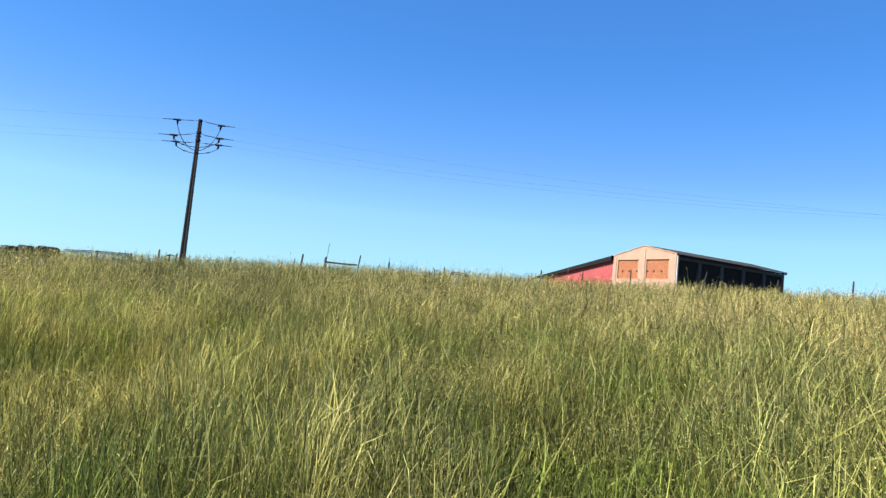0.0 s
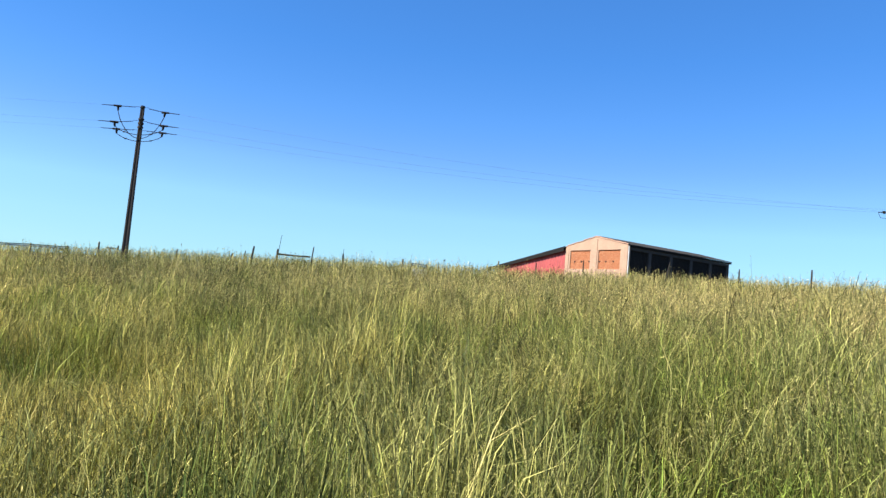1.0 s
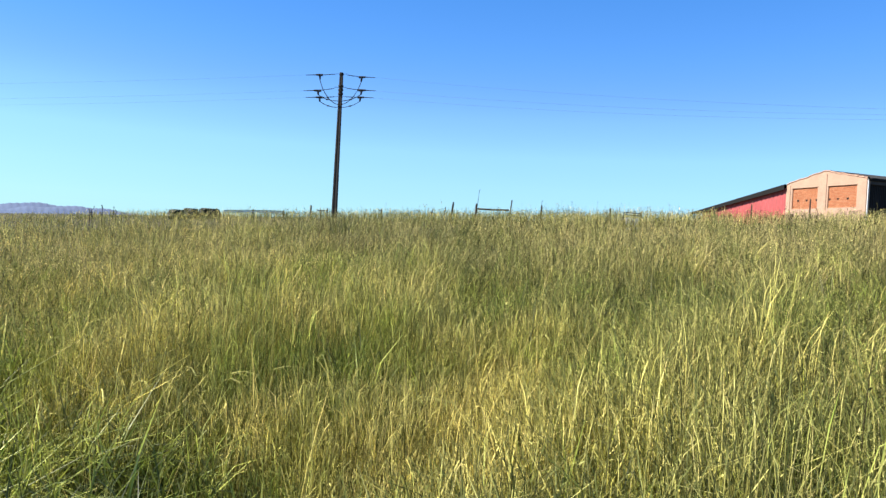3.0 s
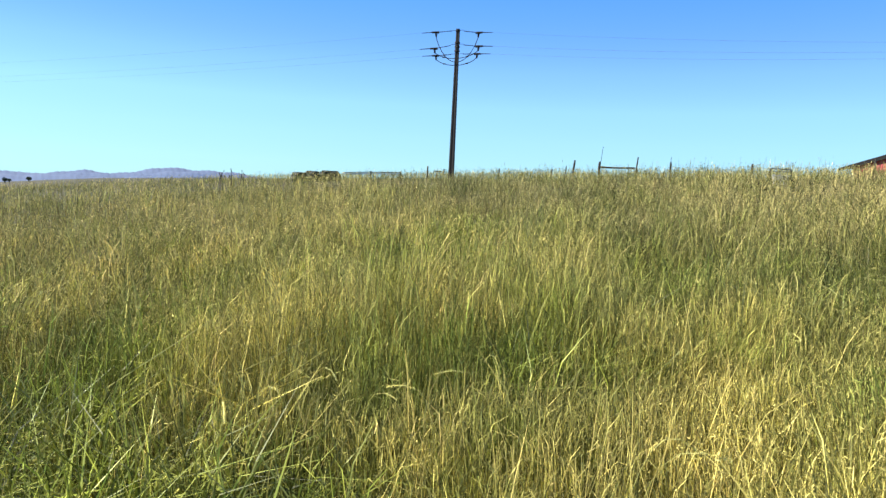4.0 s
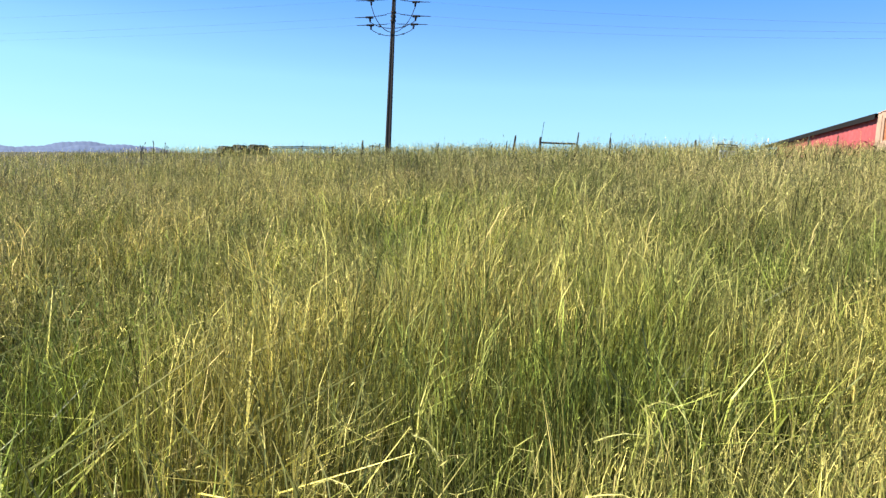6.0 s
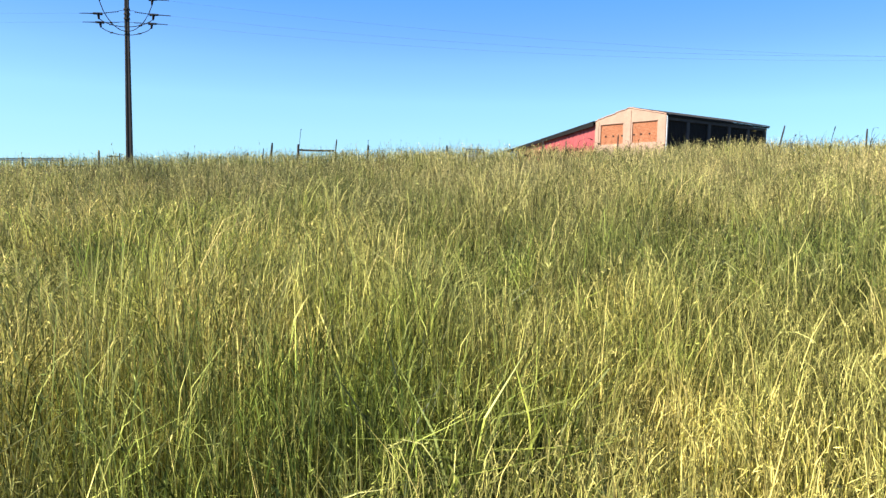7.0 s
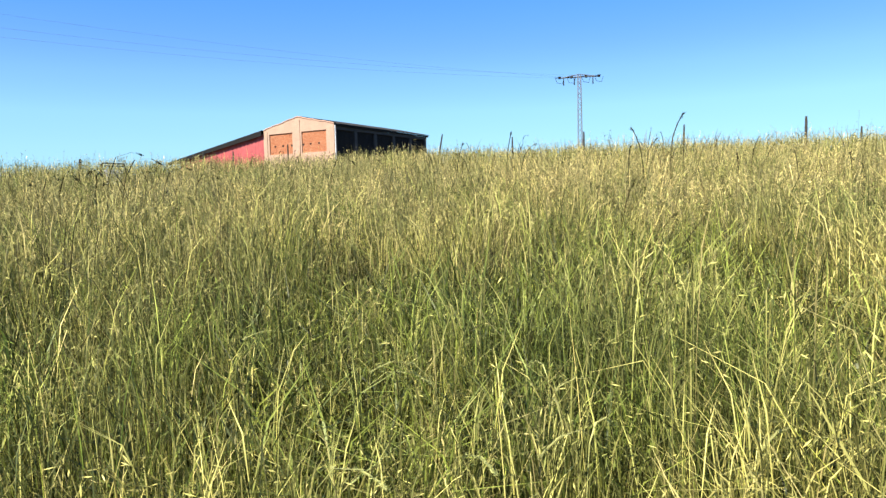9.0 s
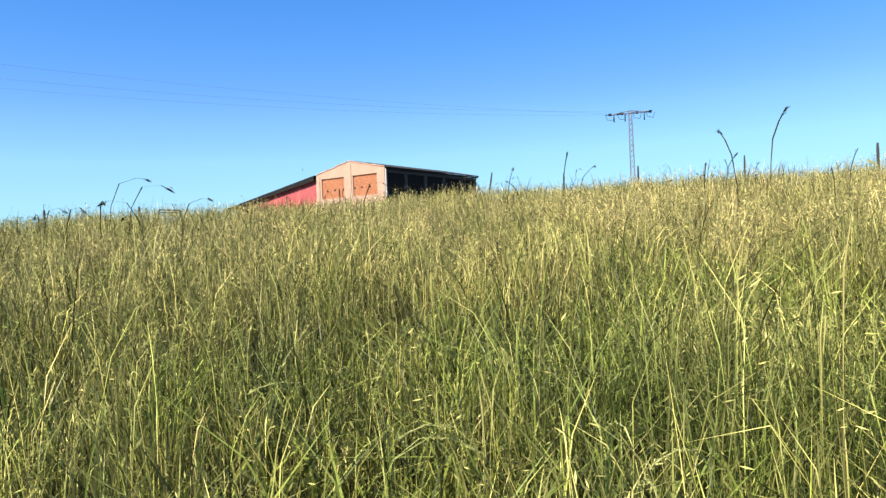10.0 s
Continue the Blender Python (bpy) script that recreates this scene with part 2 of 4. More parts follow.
def box(bm, lo, hi, bevel=0.0):
    vs = [bm.verts.new((x, y, z)) for x in (lo[0], hi[0]) for y in (lo[1], hi[1]) for z in (lo[2], hi[2])]
    fs = [bm.faces.new([vs[i] for i in q]) for q in ((0, 1, 3, 2), (4, 6, 7, 5), (0, 4, 5, 1), (2, 3, 7, 6), (0, 2, 6, 4), (1, 5, 7, 3))]
    if bevel:
        bmesh.ops.bevel(bm, geom=list({e for f in fs for e in f.edges}), offset=bevel, segments=2, affect="EDGES")
    return vs


def tube(bm, path, radii, sides=8, wobble=0.0):
    """A round bar through the points of path with a radius at each of them, closed at both ends."""
    rings = []
    path = [Vector(p) for p in path]
    for i, p in enumerate(path):
        d = (path[min(i + 1, len(path) - 1)] - path[max(i - 1, 0)]).normalized()
        s = d.cross(Vector((0.31, 0.17, 0.93)) if abs(d.z) < 0.9 else Vector((1, 0.1, 0))).normalized()
        t = d.cross(s)
        r = radii[i] if isinstance(radii, (list, tuple)) else radii
        rings.append([bm.verts.new(p + (s * math.cos(a) + t * math.sin(a)) * r * (1 + wobble * random.uniform(-1, 1)))
                      for a in (2 * math.pi * k / sides for k in range(sides))])
    for a, c in zip(rings, rings[1:]):
        for k in range(sides):
            bm.faces.new((a[k], a[(k + 1) % sides], c[(k + 1) % sides], c[k]))
    bm.faces.new(rings[0][::-1])
    bm.faces.new(rings[-1])


def prism(bm, outline, y0, y1):
    """A slab between two upright planes, from an outline in x and z."""
    a = [bm.verts.new((x, y0, z)) for x, z in outline]
    c = [bm.verts.new((x, y1, z)) for x, z in outline]
    bm.faces.new(a)
    bm.faces.new(c[::-1])
    for i in range(len(a)):
        j = (i + 1) % len(a)
        bm.faces.new((a[i], c[i], c[j], a[j]))


# ---- the lie of the land: a long slope that eases over a crest ----
SLOPES = ((-900, 0), (-150, 0), (-60, 0.095), (-20, 0.1), (18, 0.1), (32, 0.062), (70, 0.055), (120, 0), (900, 0))
UP_AZ = radians(-20)
_u = np.arange(-900, 900.5, 1.0)
_s = np.interp(_u, [p for p, _ in SLOPES], [s for _, s in SLOPES])
_z = np.concatenate([[0], np.cumsum((_s[1:] + _s[:-1]) / 2)])
_z = _z - np.interp(0, _u, _z) - 5.6


def ground(x, y):
    x, y = np.asarray(x, float), np.asarray(y, float)
    u = (x - 38) * math.sin(UP_AZ) + (y + 48) * math.cos(UP_AZ)
    dip = 0.05 * np.sin(x * 0.21 + 1.0) * np.sin(y * 0.17) + 0.03 * np.sin(x * 0.53 + y * 0.41)
    return np.interp(u, _u, _z) + dip


def gz(x, y):
    return float(ground(x, y))


def axis(lo, hi, step):
    near = np.arange(lo, hi + 0.01, step)
    out, d, w = [], 0, step
    while d < 4700:
        w *= 1.25
        d += w
        out.append(d)
    out = np.array(out)
    return np.concatenate([lo - out[::-1], near, hi + out])


gx, gy = axis(-110, 70, 2.0), axis(-90, 60, 2.0)
X, Y = np.meshgrid(gx, gy, indexing="ij")
Z = ground(X, Y)
nx, ny = X.shape
idx = np.arange(nx * ny).reshape(nx, ny)
quads = np.stack([idx[:-1, :-1], idx[1:, :-1], idx[1:, 1:], idx[:-1, 1:]], -1).reshape(-1, 4)


def grid_mesh(name, verts, faces, mat, along=None, smooth=False, tuft=None):
    me = bpy.data.meshes.new(name)
    me.vertices.add(len(verts))
    me.vertices.foreach_set("co", np.ascontiguousarray(verts, np.float32).ravel())
    k = faces.shape[1]
    me.loops.add(faces.size)
    me.loops.foreach_set("vertex_index", np.ascontiguousarray(faces, np.int32).ravel())
    me.polygons.add(len(faces))
    me.polygons.foreach_set("loop_start", np.arange(0, faces.size, k, dtype=np.int32))
    me.polygons.foreach_set("use_smooth", np.full(len(faces), smooth))
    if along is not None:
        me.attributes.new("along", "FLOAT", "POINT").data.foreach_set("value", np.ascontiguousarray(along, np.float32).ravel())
    if tuft is not None:
        me.attributes.new("tuft", "FLOAT", "POINT").data.foreach_set("value", np.ascontiguousarray(tuft, np.float32).ravel())
    me.materials.append(mat)
    me.update(calc_edges=True)
    me.validate()
    return new(name, me)


tagged(grid_mesh("ground", np.stack([X, Y, Z], -1).reshape(-1, 3), quads, M_GROUND, smooth=True),
       "sloping meadow floor of thatch and short grass", "ground", kind="structure")

# far hills beyond the valley, from compass angle and rise in degrees
HILL_AZ = (-150, -135, -125, -116, -114, -111, -108.7, -107, -103, -99.6, -96, -90)
HILL_EL = (-0.1, 0.2, 0.1, 0.05, 0.26, 0.3, 0.56, 0.5, 1.05, 1.08, 0.7, 0.2)
# the nearest row is added to cover the plain with the same haze colour
for far, gain, seed in ((620, 0.42, 6.0), (2900, 0.80, 3.0), (3600, 1.06, 11.0)):
    az = np.radians(np.arange(-150, -89, 0.1))
    el = np.interp(np.degrees(az), HILL_AZ, HILL_EL) * gain
    el = el + 0.07 * np.sin(az * 61 + seed) + 0.04 * np.sin(az * 170 + seed * 2) + 0.018 * np.sin(az * 790 + seed) + 0.012 * np.sin(az * 1900 + seed)
    rows = []
    for k, rise in ((0, 0.0), (0.5, 0.62), (0.8, 0.93), (1.0, 1.0), (1.4, 0.3)):
        rr = far + k * 500
        top = (rr if k <= 1 else far + 500) * np.tan(np.radians(el)) + 12
        rows.append(np.stack([38 + rr * np.sin(az), -48 + rr * np.cos(az), -16 + np.maximum(top, 1) * rise], -1))
    V = np.stack(rows, 0)
    ii = np.arange(V.shape[0] * V.shape[1]).reshape(V.shape[:2])
    F = np.stack([ii[:-1, :-1], ii[:-1, 1:], ii[1:, 1:], ii[1:, :-1]], -1).reshape(-1, 4)
    tagged(grid_mesh("backdrop_hills", V.reshape(-1, 3), F, M_HILL, smooth=True), "wooded hills on the horizon, coloured blue for the haze", "hills", kind="structure")

# ---- the barn: gable with two brick panels, open-framed side, red lean-to ----
W, L, EAVE, APEX, FOOT = 8.0, 15.16, 2.62, 3.50, -1.6
barn = thing("barn", (0, 0, 0), "salmon-plastered barn with brick panels, dark framed side and red lean-to", "barn")
SLOPE = (APEX - EAVE) / (W / 2)
P1, P2, PZ0, PZ1 = (-7.34, -4.65), (-3.60, -0.88), 0.40, 2.24

bm = bmesh.new()
for a, c in ((-W, P1[0]), (P1[1], P2[0]), (P2[1], 0.0)):
    box(bm, (a, 0, FOOT), (c, 0.3, PZ1))
for a, c in (P1, P2):
    box(bm, (a, 0.0, FOOT), (c, 0.3, PZ0))
prism(bm, [(-W, PZ1), (0, PZ1), (0, EAVE), (-W / 2 + 0.55, APEX - 0.06), (-W / 2, APEX + 0.02), (-W / 2 - 0.55, APEX - 0.06), (-W, EAVE)], 0.0, 0.3)
wall = part("gable_wall", bm, M_PLASTER, barn, "salmon render with pale pilasters")

for a, c, top in ((-W, P1[0] - 0.22, EAVE - 0.12), (P1[1] + 0.16, P2[0] - 0.16, APEX - 0.22), (P2[1] + 0.24, 0.0, EAVE - 0.12)):
    bm = bmesh.new()
    box(bm, (a - 0.004, -0.045, FOOT), (c + 0.004, 0.02, top), 0.012)
    part("pilaster", bm, M_PLASTER, barn, "proud salmon-rendered pilaster")
bm = bmesh.new()
box(bm, (-W - 0.02, -0.08, FOOT), (0.02, 0.02, 0.12), 0.02)
part("plinth", bm, M_PLASTER, barn, "rendered plinth at the foot of the gable")

ROWS, COURSE, BRICK = 15, (PZ1 - PZ0) / 15, 0.27
for k, (a, c) in enumerate((P1, P2)):
    bm = bmesh.new()
    box(bm, (a, 0.13, PZ0), (c, 0.28, PZ1))
    panel = part("infill_panel", bm, M_MORTAR, barn, "recessed panel of orange hollow brick")
    bm = bmesh.new()
    holes = [(a + f * (c - a), 1.12) for f in ((0.22, 0.56, 0.94) if k == 0 else (0.05, 0.34, 0.68))]
    for i in range(ROWS):
        z0 = PZ0 + i * COURSE
        x = a - (0.135 if i % 2 else 0.0)
        while x < c - 0.03:
            x0, x1 = max(a + 0.004, x), min(c - 0.004, x + BRICK - 0.014)
            if x1 - x0 > 0.04:
                d = random.uniform(-0.004, 0.006)
                box(bm, (x0, 0.085 + d, z0 + 0.012), (x1, 0.14, z0 + COURSE - 0.012))
            x += BRICK
    tagged(part("brickwork", bm, M_BRICK, panel), kind="stuff")
    # no openings: proud black blocks stand for the shade inside the holes
    for hx, hz in holes:
        bm = bmesh.new()
        prism(bm, [(hx - 0.11, hz + 0.08), (hx + 0.11, hz + 0.08), (hx + 0.05, hz - 0.09), (hx - 0.05, hz - 0.09)], 0.068, 0.16)
        part("vent_hole_shade", bm, M_BLACK, panel, "black block standing for the shade inside a vent hole")
    bm = bmesh.new()
    box(bm, (a - 0.02, -0.03, PZ1 - 0.02), (c + 0.02, 0.13, PZ1 + 0.05))
    part("lintel", bm, M_PLASTER, barn)

# framed long side
for k in range(6):
    bm = bmesh.new()
    y = min(k * L / 5, L - 0.4) + (0.32 if k == 0 else 0)
    box(bm, (-0.32, y - (0 if k in (0, 5) else 0.2), FOOT), (0.0, y + (0.1 if k == 0 else 0.4 if k == 5 else 0.22), EAVE - 0.42), 0.015)
    part("pillar", bm, M_CONCRETE if k else M_DARK, barn, "grey concrete pillar" if k else "")
bm = bmesh.new()
box(bm, (-0.34, 0.32, EAVE - 0.42), (0.02, L, EAVE - 0.16), 0.015)
part("eave_beam", bm, M_CONCRETE, barn, "grey concrete eave beam")
# added sheets close the open bays; their black stands for the shade inside
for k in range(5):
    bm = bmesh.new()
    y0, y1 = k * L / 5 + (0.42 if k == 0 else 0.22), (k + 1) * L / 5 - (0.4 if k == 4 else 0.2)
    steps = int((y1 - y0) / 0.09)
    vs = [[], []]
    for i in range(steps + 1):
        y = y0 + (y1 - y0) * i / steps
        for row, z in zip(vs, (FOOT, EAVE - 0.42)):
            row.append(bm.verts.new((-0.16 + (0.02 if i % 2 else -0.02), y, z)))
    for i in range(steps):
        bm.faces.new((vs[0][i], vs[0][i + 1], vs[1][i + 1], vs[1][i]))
    part("bay_shade_sheet", bm, M_DARK, barn, "near-black ribbed sheet standing for the shade inside the open bay")
bm = bmesh.new()
box(bm, (-W, 0.3, FOOT), (-W + 0.25, L, EAVE - 0.1))
part("far_side_wall", bm, M_PLASTER, barn)
bm = bmesh.new()
prism(bm, [(-W, FOOT), (-0.34, FOOT), (-0.34, EAVE - 0.2), (-W / 2, APEX - 0.1), (-W, EAVE - 0.2)], L - 0.25, L)
part("rear_wall", bm, M_PLASTER, barn)


def roof_sheet(name, x0, z0, x1, z1, y0, y1, thick, mat, parent, label=""):
    """Corrugated sheets between two eaves lines along y."""
    bm = bmesh.new()
    steps = int((y1 - y0) / 0.11)
    rows = []
    for i in range(steps + 1):
        y, w = y0 + (y1 - y0) * i / steps, 0.022 if i % 2 else -0.022
        rows.append([bm.verts.new(p) for p in ((x0, y, z0 + w), (x1, y, z1 + w), (x1, y, z1 + w - thick), (x0, y, z0 + w - thick))])
    for a, c in zip(rows, rows[1:]):
        for k in range(4):
            bm.faces.new((a[k], c[k], c[(k + 1) % 4], a[(k + 1) % 4]))
    bm.faces.new(rows[0])
    bm.faces.new(rows[-1][::-1])
    return part(name, bm, mat, parent, label)


roof_sheet("roof_slope", -W / 2, APEX + 0.10, 0.22, EAVE + 0.10 - 0.22 * SLOPE, 0.22, L + 0.2, 0.05, M_ROOF, barn, "grey corrugated fibre-cement roof slope")
roof_sheet("roof_slope", -W / 2, APEX + 0.10, -W - 0.1, EAVE + 0.10 - 0.1 * SLOPE, 0.22, L + 0.2, 0.05, M_ROOF, barn)
bm = bmesh.new()
box(bm, (0.03, 0.2, EAVE - 0.16), (0.17, L + 0.2, EAVE - 0.02), 0.02)
part("gutter", bm, M_DARK, barn, "black eave gutter")
bm = bmesh.new()
tube(bm, [(0.06, 0.05, EAVE - 0.05), (0.07, 0.04, 1.2), (0.06, 0.04, FOOT)], 0.045, 8)
part("downpipe", bm, M_PIPE, barn, "white plastic downpipe")
bm = bmesh.new()
tube(bm, [(0.06, 0.05, EAVE + 0.14), (0.06, 0.05, EAVE - 0.08)], 0.07, 8)
part("pipe_head", bm, M_BLACK, barn)

# a row of clay tiles caps the gable
bm = bmesh.new()
for side in (-1, 1):
    for i in range(15):
        s = (i + 0.5) / 15
        x = -W / 2 + side * s * W / 2
        z = APEX + 0.035 - s * (APEX - EAVE) + random.uniform(-0.03, 0.03)
        d = 0.135
        arch = []
        for k in range(6):
            a = math.pi * k / 5
            arch.append((0.07 - 0.13 * math.cos(a), 0.085 * math.sin(a)))
        e0 = [bm.verts.new((x - d, y, z + side * d * SLOPE + q)) for y, q in arch]
        e1 = [bm.verts.new((x + d, y, z - side * d * SLOPE + q + 0.02 * side)) for y, q in arch]
        for k in range(5):
            bm.faces.new((e0[k], e0[k + 1], e1[k + 1], e1[k]))
        bm.faces.new(e0)
        bm.faces.new(e1[::-1])
tagged(part("verge_tiles", bm, M_TILE, barn, "row of weathered clay verge tiles"), kind="stuff")

# lean-to
LX0, LX1, LS = -8.0, -20.6, 0.178
bm = bmesh.new()
steps = 92
lo, hi = [], []
for i in range(steps + 1):
    x = LX0 - 0.01 + (LX1 + 1.4 - LX0) * i / steps
    top = EAVE - 0.26 + (x - LX0) * LS
    y = 0.05 + (0.02 if i % 4 < 2 else -0.015)
    lo.append(bm.verts.new((x, y, FOOT - 1.0)))
    hi.append(bm.verts.new((x, y, top)))
for i in range(steps):
    bm.faces.new((lo[i], lo[i + 1], hi[i + 1], hi[i]))
part("lean_to_wall", bm, M_RED, barn, "faded red profiled sheet wall")
roof_sheet("lean_to_roof", LX0 - 0.02, EAVE + 0.02, LX1, EAVE + 0.02 + (LX1 - LX0) * LS, -0.30, L * 0.9, 0.06, M_FASCIA, barn, "dark bitumen sheet roof of the lean-to")
# board drawn deeper so its black also stands for shade under the verge
bm = bmesh.new()
prism(bm, [(LX0 - 0.02, EAVE - 0.03), (LX0 - 0.02, EAVE - 0.46), (LX1, EAVE - 0.30 + (LX1 - LX0) * LS), (LX1, EAVE - 0.03 + (LX1 - LX0) * LS)], -0.31, -0.27)
part("verge_board", bm, M_FASCIA, barn, "near-black verge board, deepened to take in the shade below it")


# ---- overhead line: angle pole, wires, lattice tower ----
POLE = Vector((-19.66, -38.53, 0))
TOWER = Vector((16.6, 14.6, 0))
pz = gz(POLE.x, POLE.y)
to_tower = (TOWER - POLE).normalized()
to_west = Vector((-0.39, -0.92, 0)).normalized()
arm_dir = Vector((0.985, -0.17, 0)).normalized()

pole = thing("power_pole", (POLE.x, POLE.y, pz), "tall dark tapered power pole with jumper loops", "power pole")
TOPZ = 10.15 - pz
bm = bmesh.new()
ring = []
for s in np.linspace(0, 1, 12):
    w, d = 0.215 - 0.085 * s, 0.165 - 0.06 * s
    z = -0.4 + (TOPZ + 0.4) * s
    out = ((-w, -d), (-w * 0.35, -d), (-w * 0.30, -d * 0.72), (w * 0.30, -d * 0.72), (w * 0.35, -d), (w, -d), (w, d), (w * 0.35, d), (w * 0.30, d * 0.72), (-w * 0.30, d * 0.72), (-w * 0.35, d), (-w, d))
    rot = math.atan2(to_tower.y, to_tower.x)
    ring.append([bm.verts.new((x * math.cos(rot) - y * math.sin(rot), x * math.sin(rot) + y * math.cos(rot), z)) for x, y in out])
for a, c in zip(ring, ring[1:]):
    for k in range(12):
        bm.faces.new((a[k], a[(k + 1) % 12], c[(k + 1) % 12], c[k]))
bm.faces.new(ring[0][::-1])
bm.faces.new(ring[-1])
part("shaft", bm, M_POLE, pole, "dark weathered tapered shaft")
bm = bmesh.new()
tube(bm, [(0, 0, TOPZ - 0.12), (0, 0, TOPZ + 0.06)], [0.2, 0.17], 10)
part("pole_cap", bm, M_BLACK, pole)
MIDZ = 8.5 - pz
bm = bmesh.new()
for z in (MIDZ + 0.55, MIDZ + 0.2, MIDZ - 0.15):
    tube(bm, [(0, 0, z - 0.06), (0, 0, z + 0.06)], 0.235, 10)
part("bracket_band", bm, M_POLE, pole)
bm = bmesh.new()
a, c = arm_dir * -2.05, arm_dir * 2.05
tube(bm, [(a.x, a.y, MIDZ), (c.x, c.y, MIDZ)], 0.055, 6)
part("crossarm", bm, M_POLE, pole, "dark steel crossarm")


def loop_points(a, c, low, count=14):
    """A hanging jumper between two clamps, slack by low metres."""
    return [a.lerp(c, s) + Vector((0, 0, -low * (1 - (2 * s - 1) ** 2) ** 0.8)) for s in np.linspace(0, 1, count)]


anchors = []
for base, low, drops in ((Vector((0, 0, TOPZ - 0.06)), 2.2, (-0.14, -0.30)), (arm_dir * -1.95 + Vector((0, 0, MIDZ)), 0.62, (-0.14, -0.08)),
                         (arm_dir * 1.95 + Vector((0, 0, MIDZ)), 0.60, (-0.34, -0.26))):
    clamps = []
    for way, drop in zip((to_west, to_tower), drops):
        tip = base + way * 1.95 + Vector((0, 0, drop))
        mid = base + way * 0.55
        bm = bmesh.new()
        tube(bm, [base, mid], 0.018, 6)
        for k in range(7):
            p = base.lerp(tip, 0.30 + 0.08 * k)
            q = base.lerp(tip, 0.33 + 0.08 * k)
            tube(bm, [p, q], [0.028, 0.058] if k < 3 else [0.052, 0.028], 8)
        tube(bm, [base.lerp(tip, 0.28), tip], 0.02, 6)
        part("strain_insulator", bm, M_BLACK, pole, "black polymer strain insulator")
        bm = bmesh.new()
        tube(bm, [tip - way * 0.28, tip + way * 0.34], [0.10, 0.075], 8)
        tube(bm, [tip + Vector((0, 0, 0.05)), tip + Vector((0, 0, -0.38)) - way * 0.05], [0.11, 0.07], 8)
        part("dead_end_clamp", bm, M_BLACK, pole)
        bm = bmesh.new()
        tube(bm, [tip + way * 0.3, tip + way * 1.25 + Vector((0, 0, -0.05))], [0.045, 0.028], 6)
        part("armour_rod", bm, M_BLACK, pole)
        clamps.append(tip + Vector((0, 0, -0.3)))
        anchors.append((tip + way * 1.2 + Vector((0, 0, -0.05)) + Vector((POLE.x, POLE.y, pz)), way))
    bm = bmesh.new()
    tube(bm, loop_points(clamps[0], clamps[1], low), 0.032, 6)
    for s in (0.22, 0.76):
        p = clamps[0].lerp(clamps[1], s) + Vector((0, 0, -low * (1 - (2 * s - 1) ** 2) ** 0.8))
        tube(bm, [p - Vector((0.07, 0.07, 0)), p + Vector((0.07, 0.07, 0))], 0.055, 8)
    part("jumper_loop", bm, M_BLACK, pole, "black slack jumper cable")

tower = thing("lattice_tower", (TOWER.x, TOWER.y, gz(TOWER.x, TOWER.y)), "slender galvanised lattice tower with a wide crossarm", "power tower")
tz = gz(TOWER.x, TOWER.y)
TT = 6.90 - tz
t_arm = Vector((0.935, 0.33, 0)).normalized()
t_side = Vector((-0.33, 0.935, 0)).normalized()


def corner(sx, sy, z):
    h = 0.20 - 0.07 * z / TT
    p = t_arm * sx * h + t_side * sy * h
    return Vector((p.x, p.y, z))


for sx in (-1, 1):
    for sy in (-1, 1):
        bm = bmesh.new()
        tube(bm, [corner(sx, sy, -0.3), corner(sx, sy, TT)], 0.042, 4)
        part("leg", bm, M_STEEL, tower)
bm = bmesh.new()
N = 16
for k in range(N):
    z0, z1 = TT * k / N, TT * (k + 1) / N
    for (ax, ay), (cx, cy) in (((-1, -1), (1, -1)), ((1, -1), (1, 1)), ((1, 1), (-1, 1)), ((-1, 1), (-1, -1))):
        if k % 2:
            ax, ay, cx, cy = cx, cy, ax, ay
        tube(bm, [corner(ax, ay, z0), corner(cx, cy, z1)], 0.022, 4)
part("lacing", bm, M_STEEL, tower, "zigzag steel lacing")
bm = bmesh.new()
for o in (-0.16, 0.16):
    side = t_side * o
    a, c = t_arm * -1.78 + side * 0.3, t_arm * 1.78 + side * 0.3
    tube(bm, [a + Vector((0, 0, TT - 0.22)), side + Vector((0, 0, TT - 0.18)), c + Vector((0, 0, TT - 0.22))], 0.03, 4)
    for sgn in (-1, 1):
        tube(bm, [t_arm * sgn * 1.75 + side * 0.3 + Vector((0, 0, TT - 0.22)), side + Vector((0, 0, TT + 0.05))], 0.02, 4)
part("crossarm", bm, M_STEEL, tower, "galvanised steel crossarm")
tower_ends = []
for s in (-1.74, -0.7, 0.6, 1.74):
    p = t_arm * s + Vector((0, 0, TT - 0.2))
    bm = bmesh.new()
    tube(bm, [p + Vector((0, 0, 0.12)), p + Vector((0, 0, -0.08))], [0.15, 0.10], 8)
    tube(bm, [p, p - to_tower * 0.5], [0.05, 0.035], 6)
    tube(bm, [p - to_tower * 0.5, p - to_tower * 0.3 + Vector((0, 0, -0.45)), p + to_tower * 0.3 + Vector((0, 0, -0.5)), p + to_tower * 0.45], 0.02, 5)
    part("insulator", bm, M_BLACK, tower, "black insulator with slack jumper")
    tower_ends.append(p - to_tower * 0.5 + Vector((TOWER.x, TOWER.y, tz)))
for s in (-1.4, -0.45, 1.2):
    p = t_arm * s + Vector((0, 0, TT - 0.25))
    bm = bmesh.new()
    tube(bm, [p, p + Vector((0, 0, -0.62))], [0.035, 0.06], 6)
    part("surge_arrester", bm, M_BLACK, tower)


